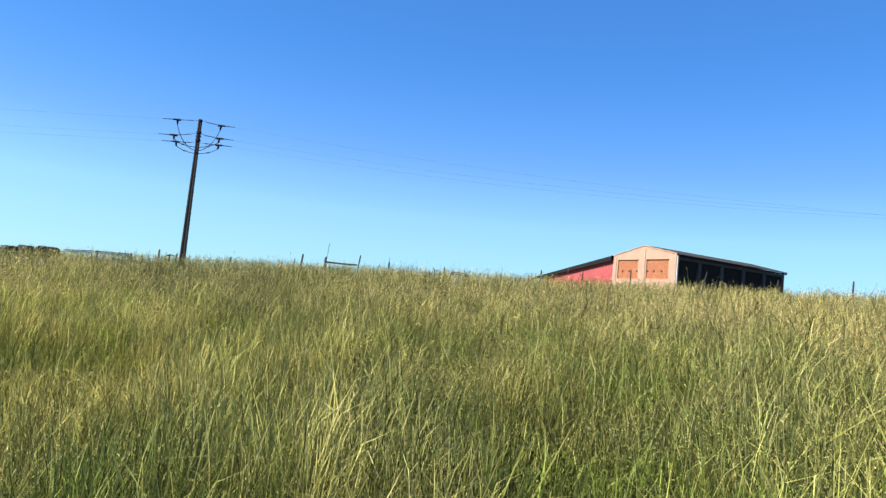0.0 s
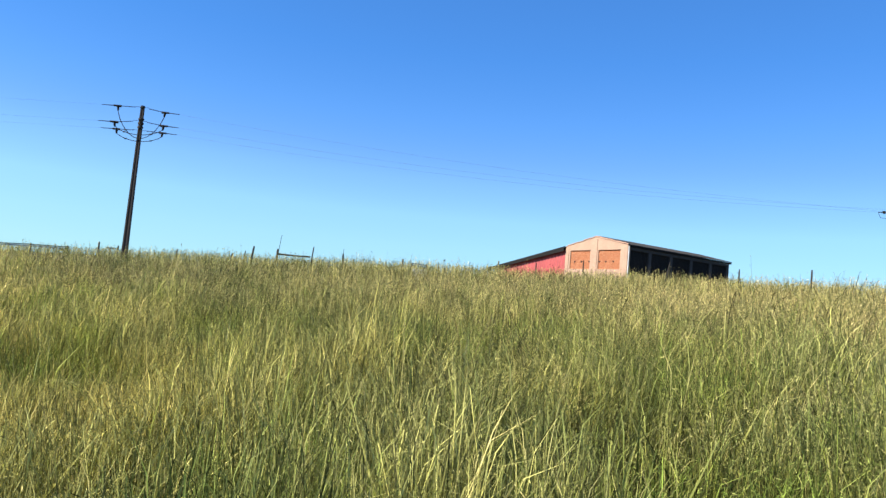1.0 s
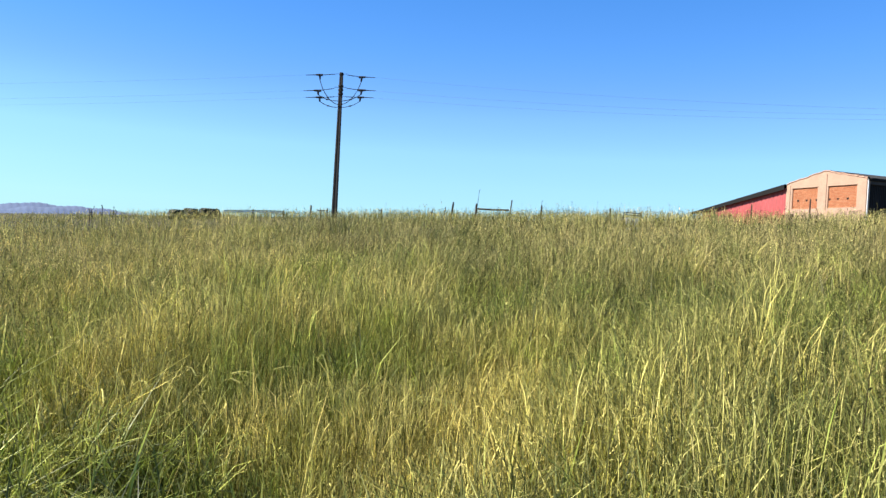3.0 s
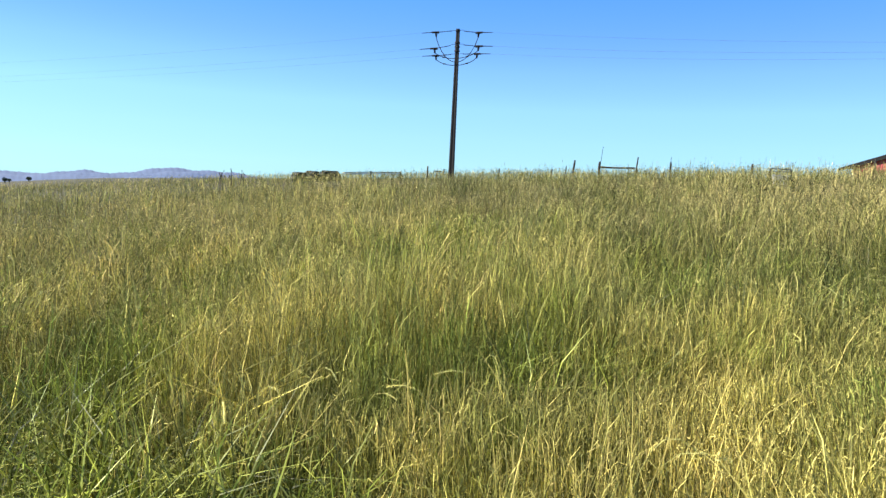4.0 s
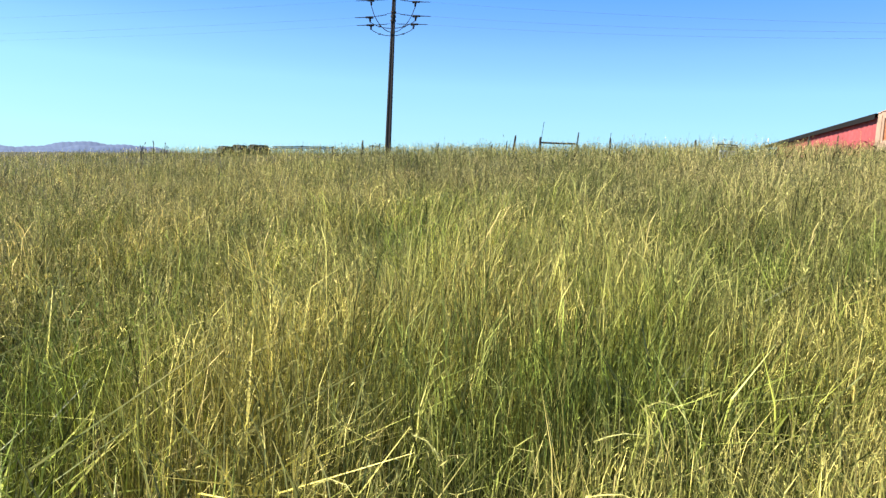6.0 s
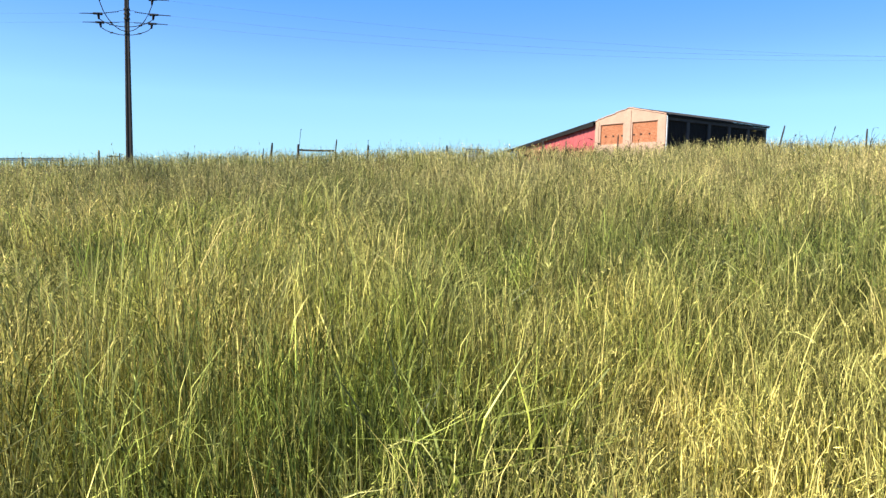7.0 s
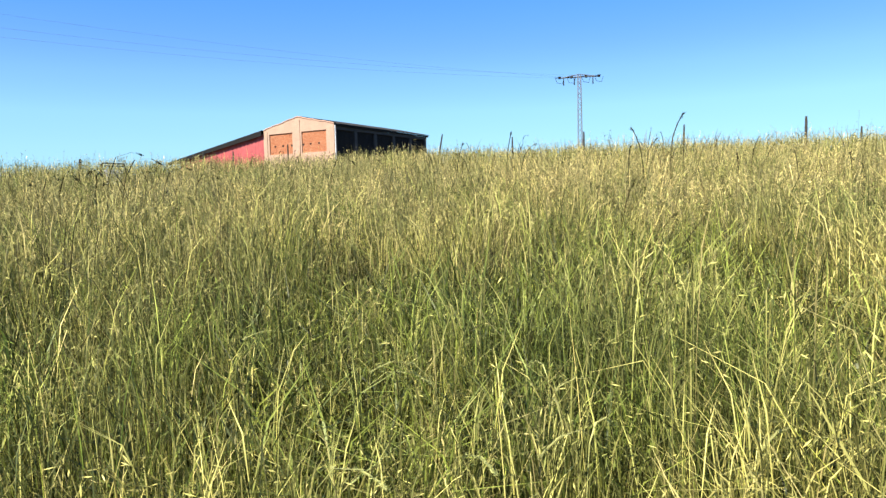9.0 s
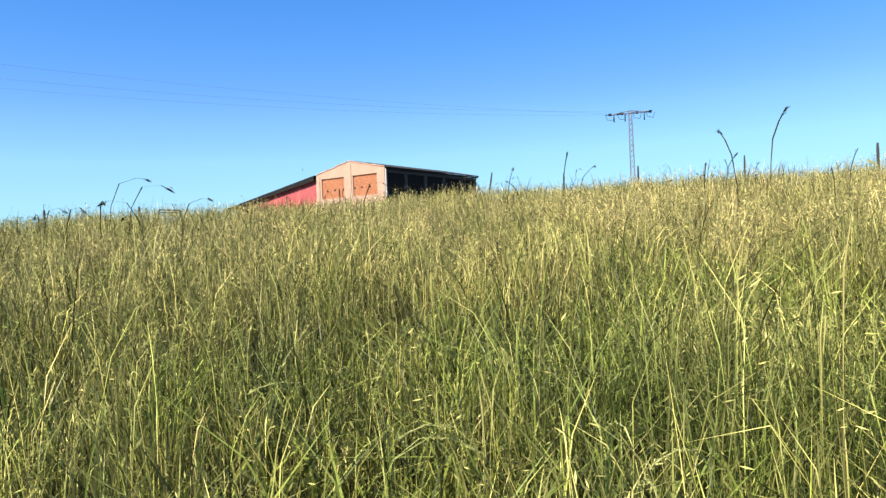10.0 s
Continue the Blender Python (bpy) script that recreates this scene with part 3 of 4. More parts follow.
def wire(a, c, sag, radius):
    pts = [a.lerp(c, s) - Vector((0, 0, sag * 4 * s * (1 - s))) for s in np.linspace(0, 1, 40)]
    bm = bmesh.new()
    tube(bm, pts, radius, 5)
    return tagged(part("overhead_wire", bm, M_WIRE), "thin dark overhead power wire", "wire", "wires of the power line")


for k, ((p, way), end) in enumerate(zip(anchors[1::2], (tower_ends[1], tower_ends[0], tower_ends[3]))):
    wire(p, end, 0.8 + 0.1 * k, 0.0044)
for p, way in anchors[0::2]:
    wire(p, p + way * 130 + Vector((0, 0, -3.0)), 1.6, 0.0035)


# ---- fence posts and the clutter along the crest ----
def post(x, y, top, r=0.055, lean=(0, 0), name="fence_post", label="dark weathered wooden fence post standing in tall grass", rod=0.0, rod_lean=(0.1, 0.05)):
    z = gz(x, y)
    h = top - z
    ob = thing(name, (x, y, z), label, "fence post", "posts of the field fence")
    bm = bmesh.new()
    tube(bm, [(lean[0] * s * h, lean[1] * s * h, -0.3 + (h + 0.3) * s) for s in (0, 0.3, 0.62, 0.9, 1.0)], [r * 1.1, r * 1.05, r, r * 0.97, r * 0.7], 9, 0.07)
    part("stake", bm, M_POST, ob)
    if rod:
        bm = bmesh.new()
        tube(bm, [(lean[0] * h * 0.5 + 0.04, lean[1] * h * 0.5, h * 0.4), (lean[0] * h + rod_lean[0] * rod, lean[1] * h + rod_lean[1] * rod, h + rod)], [0.022, 0.016], 6)
        tube(bm, [(lean[0] * h + rod_lean[0] * rod, lean[1] * h + rod_lean[1] * rod, h + rod), (lean[0] * h + rod_lean[0] * rod + 0.03, lean[1] * h + rod_lean[1] * rod + 0.06, h + rod + 0.02)], 0.02, 6)
        part("iron_rod", bm, M_BLACK, ob, "thin iron rod tied to the stake")
    return ob


for x, y, top, r, lean in ((26.5, -23.5, -1.83, 0.030, (0.02, 0)), (28.9, -22.7, -1.75, 0.034, (0, 0.02)), (32.2, -22.4, -1.74, 0.030, (0.03, 0)),
                           (35.8, -22.2, -1.75, 0.042, (0.01, 0)), (37.3, -21.6, -2.12, 0.03, (0, 0)), (24.3, -25.3, -1.71, 0.028, (0.22, 0.08)),
                           (-11.4, -32.3, -1.66, 0.05, (0.10, 0.2)), (7.0, -27.3, -1.72, 0.055, (0, 0)), (-27.4, -39.6, -1.26, 0.08, (0, 0)),
                           (-13.6, -35.8, -1.75, 0.05, (0.0, 0.1)), (5.4, -18.9, -0.92, 0.05, (0, 0.05)), (-3.25, -2.2, 0.98, 0.06, (0, 0)),
                           (-7.7, -4.05, 0.58, 0.06, (0, 0))):
    post(x, y, top, r, lean)
post(-8.3, -31.6, -1.10, 0.075, (0.03, 0.12), label="stout dark leaning wooden fence post")
post(-8.55, -32.05, -1.5, 0.04, (0, 0.1))
post(-7.5, -29.85, -1.14, 0.085, (0, 0.02), label="stout dark gate post with a tall thin rod", rod=1.02, rod_lean=(0.05, 0.16))
post(-6.5, -27.6, -0.72, 0.05, (0.0, 0.12), label="thin leaning gate stake of weathered wood")
post(-6.5, -24.9, -0.95, 0.07, (0, 0), label="stout dark wooden post with a thin rod", rod=0.30, rod_lean=(0, 0))

gate = thing("gate_rail", (-7.46, -29.75, gz(-7.46, -29.75)), "dark horizontal gate rail between two posts", "gate")
bm = bmesh.new()
tube(bm, [(0, 0, 1.10), (0.48, 1.08, 1.09), (0.97, 2.16, 1.12)], 0.065, 8)
part("top_rail", bm, M_POST, gate)
bm = bmesh.new()
tube(bm, [(0, 0, 0.45), (0.97, 2.16, 0.48)], 0.045, 8)
part("lower_rail", bm, M_POST, gate)

# low drinker with a frame over it
bx, by = 12.2, -29.3
trough = thing("cattle_trough", (bx, by, gz(bx, by) - 0.18), "pale cattle trough under a dark tubular frame", "trough")
d = Vector((0.45, 0.89, 0)) * 0.62
s = Vector((0.89, -0.45, 0)) * 0.62
bm = bmesh.new()
feet = ((-0.5, -1), (0.5, -1), (0.5, 1), (-0.5, 1))
low, top, inn, bot = [[bm.verts.new(d * a * fa + s * c * fc + Vector((0, 0, z))) for a, c in feet]
                      for fa, fc, z in ((0.75, 0.25, 0.05), (1.0, 0.33, 0.74), (0.9, 0.26, 0.74), (0.7, 0.2, 0.3))]
for a, c in ((low, top), (top, inn), (inn, bot)):
    for k in range(4):
        bm.faces.new((a[k], a[(k + 1) % 4], c[(k + 1) % 4], c[k]))
bm.faces.new(low[::-1])
bm.faces.new(bot)
part("basin", bm, M_PALE, trough, "pale worn basin")
for a in (-0.62, 0.62):
    bm = bmesh.new()
    tube(bm, [d * (a * 1.5) + Vector((0, 0, -0.2)), d * a + Vector((0, 0, 1.0))], 0.028, 6)
    part("frame_leg", bm, M_POST, trough)
bm = bmesh.new()
tube(bm, [d * -0.62 + Vector((0, 0, 1.0)), d * 0.62 + Vector((0, 0, 0.97))], 0.022, 6)
part("frame_bar", bm, M_POST, trough)
bm = bmesh.new()
tube(bm, [d * -0.66 + Vector((0, 0, 0.90)), d * 0.66 + Vector((0, 0, 0.87))], 0.018, 6)
part("frame_bar", bm, M_POST, trough)

# long low rail beside the heap, and short barrier by the pole
rail = thing("rail_fence", (-46, -44.2, gz(-46, -44.2)), "long low rail fence with grey pipes on short posts", "rail fence")
rz = gz(-46, -44.2)
ends = [Vector((-0.1, -3.4, -1.82 - rz)), Vector((0, 0, -1.60 - rz)), Vector((0.3, 3.6, -1.50 - rz))]
bm = bmesh.new()
tube(bm, ends, 0.05, 6)
part("top_pipe", bm, M_CONCRETE, rail)
bm = bmesh.new()
tube(bm, [e - Vector((0, 0, 0.17)) for e in ends], 0.08, 6)
part("lower_pipe", bm, M_PALE, rail, "pale lower pipe")
for e in (ends[1], ends[2]):
    bm = bmesh.new()
    tube(bm, [(e.x, e.y, -0.4), (e.x, e.y, e.z + 0.12)], 0.09, 8)
    part("rail_post", bm, M_CONCRETE, rail)
bar = thing("short_barrier", (-27.1, -38.4, gz(-27.1, -38.4)), "short dark wooden barrier behind the pole", "barrier")
for dy in (-0.3, 0.35):
    bm = bmesh.new()
    tube(bm, [(0, dy, -0.3), (0.02, dy + 0.03, 1.12 + dy * 0.3)], 0.06, 8, 0.06)
    part("barrier_post", bm, M_POST, bar)
bm = bmesh.new()
tube(bm, [(0, -0.6, 0.93), (0, 0.45, 0.98)], 0.045, 6)
part("barrier_rail", bm, M_POST, bar)

# dark covered heap
hx, hy = -46.1, -50.2
heap = thing("covered_heap", (hx, hy, gz(hx, hy)), "low dark heap covered with sheeting and scrub", "heap")


def lump(cy, ly, low, top, seed):
    """One ragged, flat-topped fold of the cover."""
    bm = bmesh.new()
    bmesh.ops.create_icosphere(bm, subdivisions=4, radius=1.0)
    for v in bm.verts:
        c = v.co * (1 + noise.noise(v.co * 2.6 + Vector((seed, 0, 0))) * 0.3 + noise.noise(v.co * 7.0 + Vector((0, seed, 0))) * 0.14)
        h = max(0.0, min(1.0, 0.5 + 0.75 * c.z))
        v.co = Vector((c.x * 1.4, cy + c.y * ly, low + (top - low) * h + noise.noise(v.co * 8 + Vector((0, 0, seed))) * 0.09))
    return part("sheeting", bm, M_HEAP, heap)


hz = gz(hx, hy)
lump(1.05, 1.25, -0.2, -1.74 - hz, 1.0)
lump(0.3, 0.55, -0.2, -1.86 - hz, 2.0)
lump(-1.1, 0.9, -0.2, -1.88 - hz, 3.0)
lump(-2.5, 1.2, -0.2, -2.10 - hz, 4.0)


# ---- dry thistle on the slope, and the valley beyond ----
def thistle(x, y, h):
    ob = thing("dry_thistle", (x, y, gz(x, y)), "dry branching thistle stalks above the grass", "weed")
    for k in range(5):
        bm = bmesh.new()
        a = k * 1.3
        foot = Vector((0.25 * math.cos(a), 0.9 * math.sin(a), 0))
        top = foot + Vector((0.1 * math.cos(a * 2), 0.18 * math.sin(a * 3), h * (0.72 + 0.28 * math.cos(a) ** 2)))
        tube(bm, [foot, foot.lerp(top, 0.6), top], [0.03, 0.026, 0.018], 6)
        for s in (0.6, 0.75, 0.88):
            p = foot.lerp(top, s)
            q = p + Vector((random.uniform(-0.1, 0.1), random.uniform(-0.22, 0.22), random.uniform(0.16, 0.3)))
            tube(bm, [p, q], [0.016, 0.010], 5)
            tube(bm, [q, q + Vector((0, 0, 0.07))], [0.045, 0.02], 6)
        part("stalk", bm, M_POST, ob)
    return ob


thistle(-10.2, -55.6, 1.68)


def polar(az, r):
    return 38 + r * math.sin(radians(az)), -48 + r * math.cos(radians(az))


for k, (a0, a1, r0, r1) in enumerate(((-118.5, -113.2, 470, 500), (-116.5, -111.4, 540, 575))):
    bm = bmesh.new()
    n_ = 24
    inner = [bm.verts.new((*polar(a0 + (a1 - a0) * i / n_, r0 + 30 * math.sin(i * 0.9)), -15.3)) for i in range(n_ + 1)]
    outer = [bm.verts.new((*polar(a0 + (a1 - a0) * i / n_, r1 + 40 * math.sin(i * 0.6)), -15.0)) for i in range(n_ + 1)]
    for i in range(n_):
        bm.faces.new((inner[i], inner[i + 1], outer[i + 1], outer[i]))
    tagged(part("field_strip", bm, M_STUBBLE), "pale harvested field strip in the valley", "field", kind="structure")
for az, r, h in ((-113.75, 515, 3.4), (-113.5, 519, 2.6), (-112.3, 525, 3.2), (-117.0, 520, 2.6)):
    x, y = polar(az, r)
    z = gz(x, y)
    tree = thing("valley_tree", (x, y, z), "dark round-crowned tree far off in the valley", "tree", "trees in the valley")
    bm = bmesh.new()
    tube(bm, [(0, 0, -0.3), (0.1, 0, h * 0.3), (0, 0.1, h * 0.7)], [0.35, 0.28, 0.12], 7)
    for k in range(5):
        a = k * 1.26
        tube(bm, [(0, 0, h * 0.3 + k * 0.3), (math.cos(a) * h * 0.3, math.sin(a) * h * 0.3, h * 0.55 + k * 0.2)], [0.14, 0.05], 5)
    part("trunk", bm, M_POST, tree)
    bm = bmesh.new()
    for k in range(420):
        v = Vector((random.gauss(0, 1), random.gauss(0, 1), random.gauss(0, 1))).normalized() * random.random() ** 0.4
        c = Vector((v.x * h * 0.55, v.y * h * 0.55, h * 0.62 + v.z * h * 0.36)) * 1.0
        a = Vector((random.gauss(0, 1), random.gauss(0, 1), random.gauss(0, 1))).normalized()
        d = a.cross(Vector((random.gauss(0, 1), random.gauss(0, 1), 0.3))).normalized()
        e = random.uniform(0.06, 0.10) * h
        bm.faces.new([bm.verts.new(c + w) for w in (a * e, d * e * 0.6, -a * e, -d * e * 0.6)])
    part("crown", bm, M_FOLIAGE, tree)

# ---- the meadow ----
rng = np.random.default_rng(7)
TRACK = np.array([(43.6, -47.3), (41.0, -48.1), (38.3, -48.8), (36.9, -47.4), (36.1, -45.7)])   # strip that stays trodden free of tall stems
PATCHES = ((35.0, -41.3, 0.65, 0.95), (35.8, -41.5, 0.65, 0.95), (35.4, -41.0, 0.6, 0.9), (27.3, -45.9, 1.3, 0.6), (37.1, -48.8, 0.55, 0.95), (36.6, -49.4, 0.7, 0.9), (36.0, -50.4, 0.9, 0.7), (38.1, -49.0, 0.5, 0.7), (33.3, -49.0, 0.6, 0.5),
           (30.6, -46.8, 0.8, 0.75), (32.5, -47.6, 0.65, 0.85), (35.6, -46.95, 0.45, 0.75), (34.95, -45.95, 0.5, 0.6), (35.95, -47.1, 0.4, 0.8), (34.6, -42.6, 0.6, 0.85), (35.2, -42.9, 0.55, 0.8),
           (34.0, -42.7, 0.65, 0.85), (35.2, -41.7, 0.6, 0.6), (36.4, -42.5, 0.6, 0.85), (34.15, -43.6, 0.6, 0.75), (36.9, -43.7, 0.5, 0.85), (36.1, -44.3, 0.4, 0.6), (34.9, -44.6, 0.6, 0.85), (35.4, -44.2, 0.5, 0.75), (38.4, -46.9, 0.4, 0.5), (33.0, -45.0, 0.8, 0.5))   # x, y, reach, share


def along_track(count):
    k = rng.integers(0, len(TRACK) - 1, count)
    f = rng.random(count)[:, None]
    return TRACK[k] * (1 - f) + TRACK[k + 1] * f


def from_track(p):
    best = np.full(len(p), 1e9)
    for a, c in zip(TRACK, TRACK[1:]):
        d = c - a
        s = np.clip(((p - a) @ d) / (d @ d), 0, 1)[:, None]
        best = np.minimum(best, np.hypot(*(p - a - s * d).T))
    return best


def scatter(count, r0, r1, clumped=0.6, size=9, spread_az=(-128, 18)):
    """Plants in the fan of the field between two distances from the walked strip, denser towards it, many of them in tufts."""
    def fan(m):
        q = along_track(m)
        r = r0 + (r1 - r0) * rng.random(m)
        az = np.radians(rng.uniform(*spread_az, m))
        return q + np.stack([r * np.sin(az), r * np.cos(az)], -1)
    m = int(count * clumped / size)
    centre = fan(m)
    spread = 0.045 + 0.009 * from_track(centre)
    p = np.repeat(centre, size, 0) + rng.normal(0, 1, (m * size, 2)) * np.repeat(spread, size)[:, None]
    grow = np.repeat(rng.normal(1.0, 0.16, m).clip(0.62, 1.24), size)
    tint = np.repeat(rng.random(m), size)
    way = np.repeat(rng.uniform(0, 2 * np.pi, m), size) + rng.normal(0, 0.9, m * size)
    k = count - m * size
    p = np.concatenate([p, fan(k)])
    grow = np.concatenate([grow, np.full(k, 0.96)])
    tint = np.concatenate([tint, rng.uniform(0.15, 0.65, k)])
    way = np.concatenate([way, rng.uniform(0, 2 * np.pi, k)])
    d = from_track(p)
    keep = ~((p[:, 0] > -21) & (p[:, 0] < 0.3) & (p[:, 1] > -0.4))
    grow = np.where(d < 1.4, np.minimum(grow, 0.62 + 0.36 * np.clip((d - 0.5) / 0.8, 0, 1)), grow)
    return p[keep], d[keep], grow[keep], tint[keep], way[keep]


def in_patch(p):
    f = np.zeros(len(p))
    for x, y, r, share in PATCHES:
        f = np.maximum(f, share * np.clip(1.5 - np.hypot(p[:, 0] - x, p[:, 1] - y) / r, 0, 1))
    return f


def swell(p):
    """Broad unevenness of the sward."""
    x, y = p[:, 0], p[:, 1]
    return 1 + 0.19 * np.sin(x * 0.9 + 1.3 * np.sin(y * 0.7)) * np.sin(y * 1.1 + 0.8) + 0.13 * np.sin(x * 2.7 + y * 1.9 + 1.1 * np.sin(y * 2.3 - x))


def strips(p, height, width, lean, bend, profile, turn=None, lean_az=None, nod=None, hang=0.22):
    """Ribbons of grass: each bows by lean and droops by bend; profile gives its width from foot to tip."""
    n_ = len(p)
    k = len(profile)
    s = 1 - (1 - np.linspace(0, 1, k)[None, :]) ** (1.0 if nod is None else 1.45 if hang > 0.2 else 2.2)
    az = rng.uniform(0, 2 * np.pi, n_) if lean_az is None else lean_az
    yaw = rng.uniform(0, np.pi, n_) if turn is None else turn
    h = height[:, None]
    out = h * (lean[:, None] * (0.35 * s + 0.65 * s ** 2) + bend[:, None] * 0.5 * s ** 4)
    z = h * (s - bend[:, None] * 0.30 * s ** 4 - 0.18 * lean[:, None] ** 2 * s ** 2)
    if nod is not None:                                # the last stretch hangs over
        e = np.clip((s - 1 + hang) / hang, 0, 1)
        out = out + 0.73 * hang * h * np.sin(np.minimum(nod[:, None] * e, 1.5)) * e
        z = z - hang * h * np.sin(0.55 * nod[:, None] * e) ** 2 * e
    cx = p[:, 0:1] + out * np.cos(az)[:, None]
    cy = p[:, 1:2] + out * np.sin(az)[:, None]
    cz = ground(p[:, 0], p[:, 1])[:, None] - 0.02 + z
    w = 0.5 * width[:, None] * np.asarray(profile)[None, :]
    dx, dy = w * np.cos(yaw)[:, None], w * np.sin(yaw)[:, None]
    a = np.stack([cx - dx, cy - dy, cz], -1)
    c = np.stack([cx + dx, cy + dy, cz], -1)
    v = np.stack([a, c], 2).reshape(-1, 3)
    base = (np.arange(n_) * 2 * k)[:, None]
    j = np.arange(k - 1)[None, :] * 2
    f = np.stack([base + j, base + j + 1, base + j + 3, base + j + 2], -1).reshape(-1, 4)
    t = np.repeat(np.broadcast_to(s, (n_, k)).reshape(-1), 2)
    tip = np.stack([cx[:, -1], cy[:, -1], cz[:, -1]], -1)
    pre = np.stack([cx[:, -2], cy[:, -2], cz[:, -2]], -1)
    return v, f, t, pre, tip


def crossed(p, *rest, **more):
    """Two ribbons at right angles on one stem, so that it never thins to nothing."""
    turn = rng.uniform(0, np.pi, len(p))
    state = rng.bit_generator.state
    v, f, t, pre, tip = strips(p, *rest, turn=turn, **more)
    rng.bit_generator.state = state
    v2, f2, t2, _, _ = strips(p, *rest, turn=turn + np.pi / 2, **more)
    return np.concatenate([v, v2]), np.concatenate([f, f2 + len(v)]), np.concatenate([t, t2]), pre, tip


def gather(name, mat, pieces, label, category):
    off, vs, fs, ts, us = 0, [], [], [], []
    for v, f, t, tint in pieces:
        vs.append(v)
        fs.append(f + off)
        ts.append(t)
        us.append(np.repeat(tint, len(v) // len(tint)))
        off += len(v)
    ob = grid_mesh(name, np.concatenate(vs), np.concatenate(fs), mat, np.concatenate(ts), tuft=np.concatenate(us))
    return tagged(ob, label, category, kind="stuff")


def spikelets(pre, tip, count, size, spread, loose=0.35, plump=0.14):
    """Small diamond flakes round the last stretch of a stem, the open head of the grass."""
    n_ = len(pre)
    s = np.tile(np.linspace(-0.15, 1.08, count), (n_, 1)) + rng.uniform(-0.05, 0.05, (n_, count))
    c = pre[:, None, :] * (1 - s[..., None]) + tip[:, None, :] * s[..., None]
    d = tip - pre
    d = d / (np.linalg.norm(d, axis=1, keepdims=True) + 1e-9)
    jit = rng.normal(0, 1, (n_, count, 3)) * (spread * (1.1 - 0.8 * np.clip(s, 0, 1)))[..., None]
    c = c + jit
    along_ = d[:, None, :] + rng.normal(0, loose, (n_, count, 3))
    along_ = along_ / np.linalg.norm(along_, axis=2, keepdims=True)
    side = np.cross(along_, rng.normal(0, 1, (n_, count, 3)))
    side = side / (np.linalg.norm(side, axis=2, keepdims=True) + 1e-9)
    size = size * rng.uniform(0.7, 1.3, (n_, count, 1))
    v = np.stack([c - along_ * size, c + side * size * plump, c + along_ * size, c - side * size * plump], 2).reshape(-1, 3)
    f = np.arange(len(v)).reshape(-1, 4)
    return v, f, np.full(len(v), 0.95)


BANDS = ((0.5, 3.0, 77000), (3.0, 8.0, 92000), (8.0, 20.0, 68000), (20.0, 45.0, 46000), (45.0, 130.0, 28000))
stems, ripes, leaves, broad, straw, tall = [], [], [], [], [], []
for i, (r0, r1, count) in enumerate(BANDS):
    p, d, grow, tint, way = scatter(count, r0, r1, (0.78, 0.8, 0.82, 0.75, 0.6)[i], (14, 14, 12, 10, 9)[i])
    green = in_patch(p)
    keep = rng.random(len(p)) > 0.72 * green
    p, d, grow, tint, way, green = p[keep], d[keep], grow[keep], tint[keep], way[keep], green[keep]
    pick = rng.random(len(p))
    is_leaf = pick < (0.30 if i < 2 else 0.16) + 0.30 * green
    is_straw = pick > 0.965
    is_stem = ~is_leaf & ~is_straw
    fat = np.maximum(1.0, np.minimum(d / 3.2, 1.7 + d / 9))                     # far plants stand for small tufts
    sw = grow * swell(p) * (1 - 0.22 * green) * (1 + 0.13 * np.clip((20 - p[:, 0]) / 10, 0, 1))     # ranker towards the western crest
    # flowering stems, young and ripe, with their heads nodding every way
    ripe = rng.random(len(p)) < 0.10 + 0.85 * np.clip((d - 1.5) / 9, 0, 1)
    for chosen, into in ((is_stem & ~ripe, stems), (is_stem & ripe, ripes)):
        q, n_ = p[chosen], int(chosen.sum())
        if not n_:
            continue
        h = rng.normal(0.75, (0.12, 0.09, 0.08, 0.08, 0.08)[i], n_).clip(0.42, 1.02) * sw[chosen] * (1, 1, 0.93, 0.95, 1.12)[i]
        w = rng.uniform(0.0021, 0.0034, n_) * fat[chosen] * (0.85, 0.75, 0.55, 0.7, 0.8)[i]
        lean, bend = np.abs(rng.normal(0, (0.065, 0.13, 0.20, 0.16, 0.12)[i], n_)), rng.gamma(1.2, (0.12, 0.22, 0.25, 0.2, 0.2)[i], n_).clip(0, 1.1)
        prof = ((0.9, 0.75, 0.6, 1.6, 0.3), (0.8, 0.62, 1.5, 0.4), (0.8, 1.0, 0.6), (1.0, 0.7), (1.0, 0.7))[i]
        v, f, t, pre, tip = strips(q, h, w, lean, bend, prof, lean_az=way[chosen], nod=rng.gamma(1.0, 0.45, n_).clip(0, 2.6) if i < 2 else None)
        into.append((v, f, t, tint[chosen]))
        some = rng.random(n_) < (0.5, 0.75, 0.9, 0.9, 0.9)[i]
        pre = tip + (pre - tip) * (1.0, 0.7, 0.3, 0.22, 0.25)[i]                # only the top of the stem carries the head
        into.append((*spikelets(pre[some], tip[some], (4, 4, 4, 3, 2)[i], (0.008, 0.014, 0.025, 0.042, 0.10)[i], (0.006, 0.014, 0.034, 0.06, 0.15)[i],
                                (0.5, 0.7, 0.9, 1.0, 1.0)[i], (0.14, 0.14, 0.15, 0.16, 0.18)[i]), tint[chosen][some]))
    # leaves
    q, n_ = p[is_leaf], int(is_leaf.sum())
    h = rng.normal(0.50, 0.12, n_).clip(0.2, 0.85) * sw[is_leaf]
    w = rng.uniform(0.0032, 0.0070, n_) * fat[is_leaf] * (0.70 if i == 0 else 0.62)
    lean, bend = np.abs(rng.normal(0.03, 0.11, n_)), rng.gamma(1.5, 0.20, n_).clip(0, 1.5)
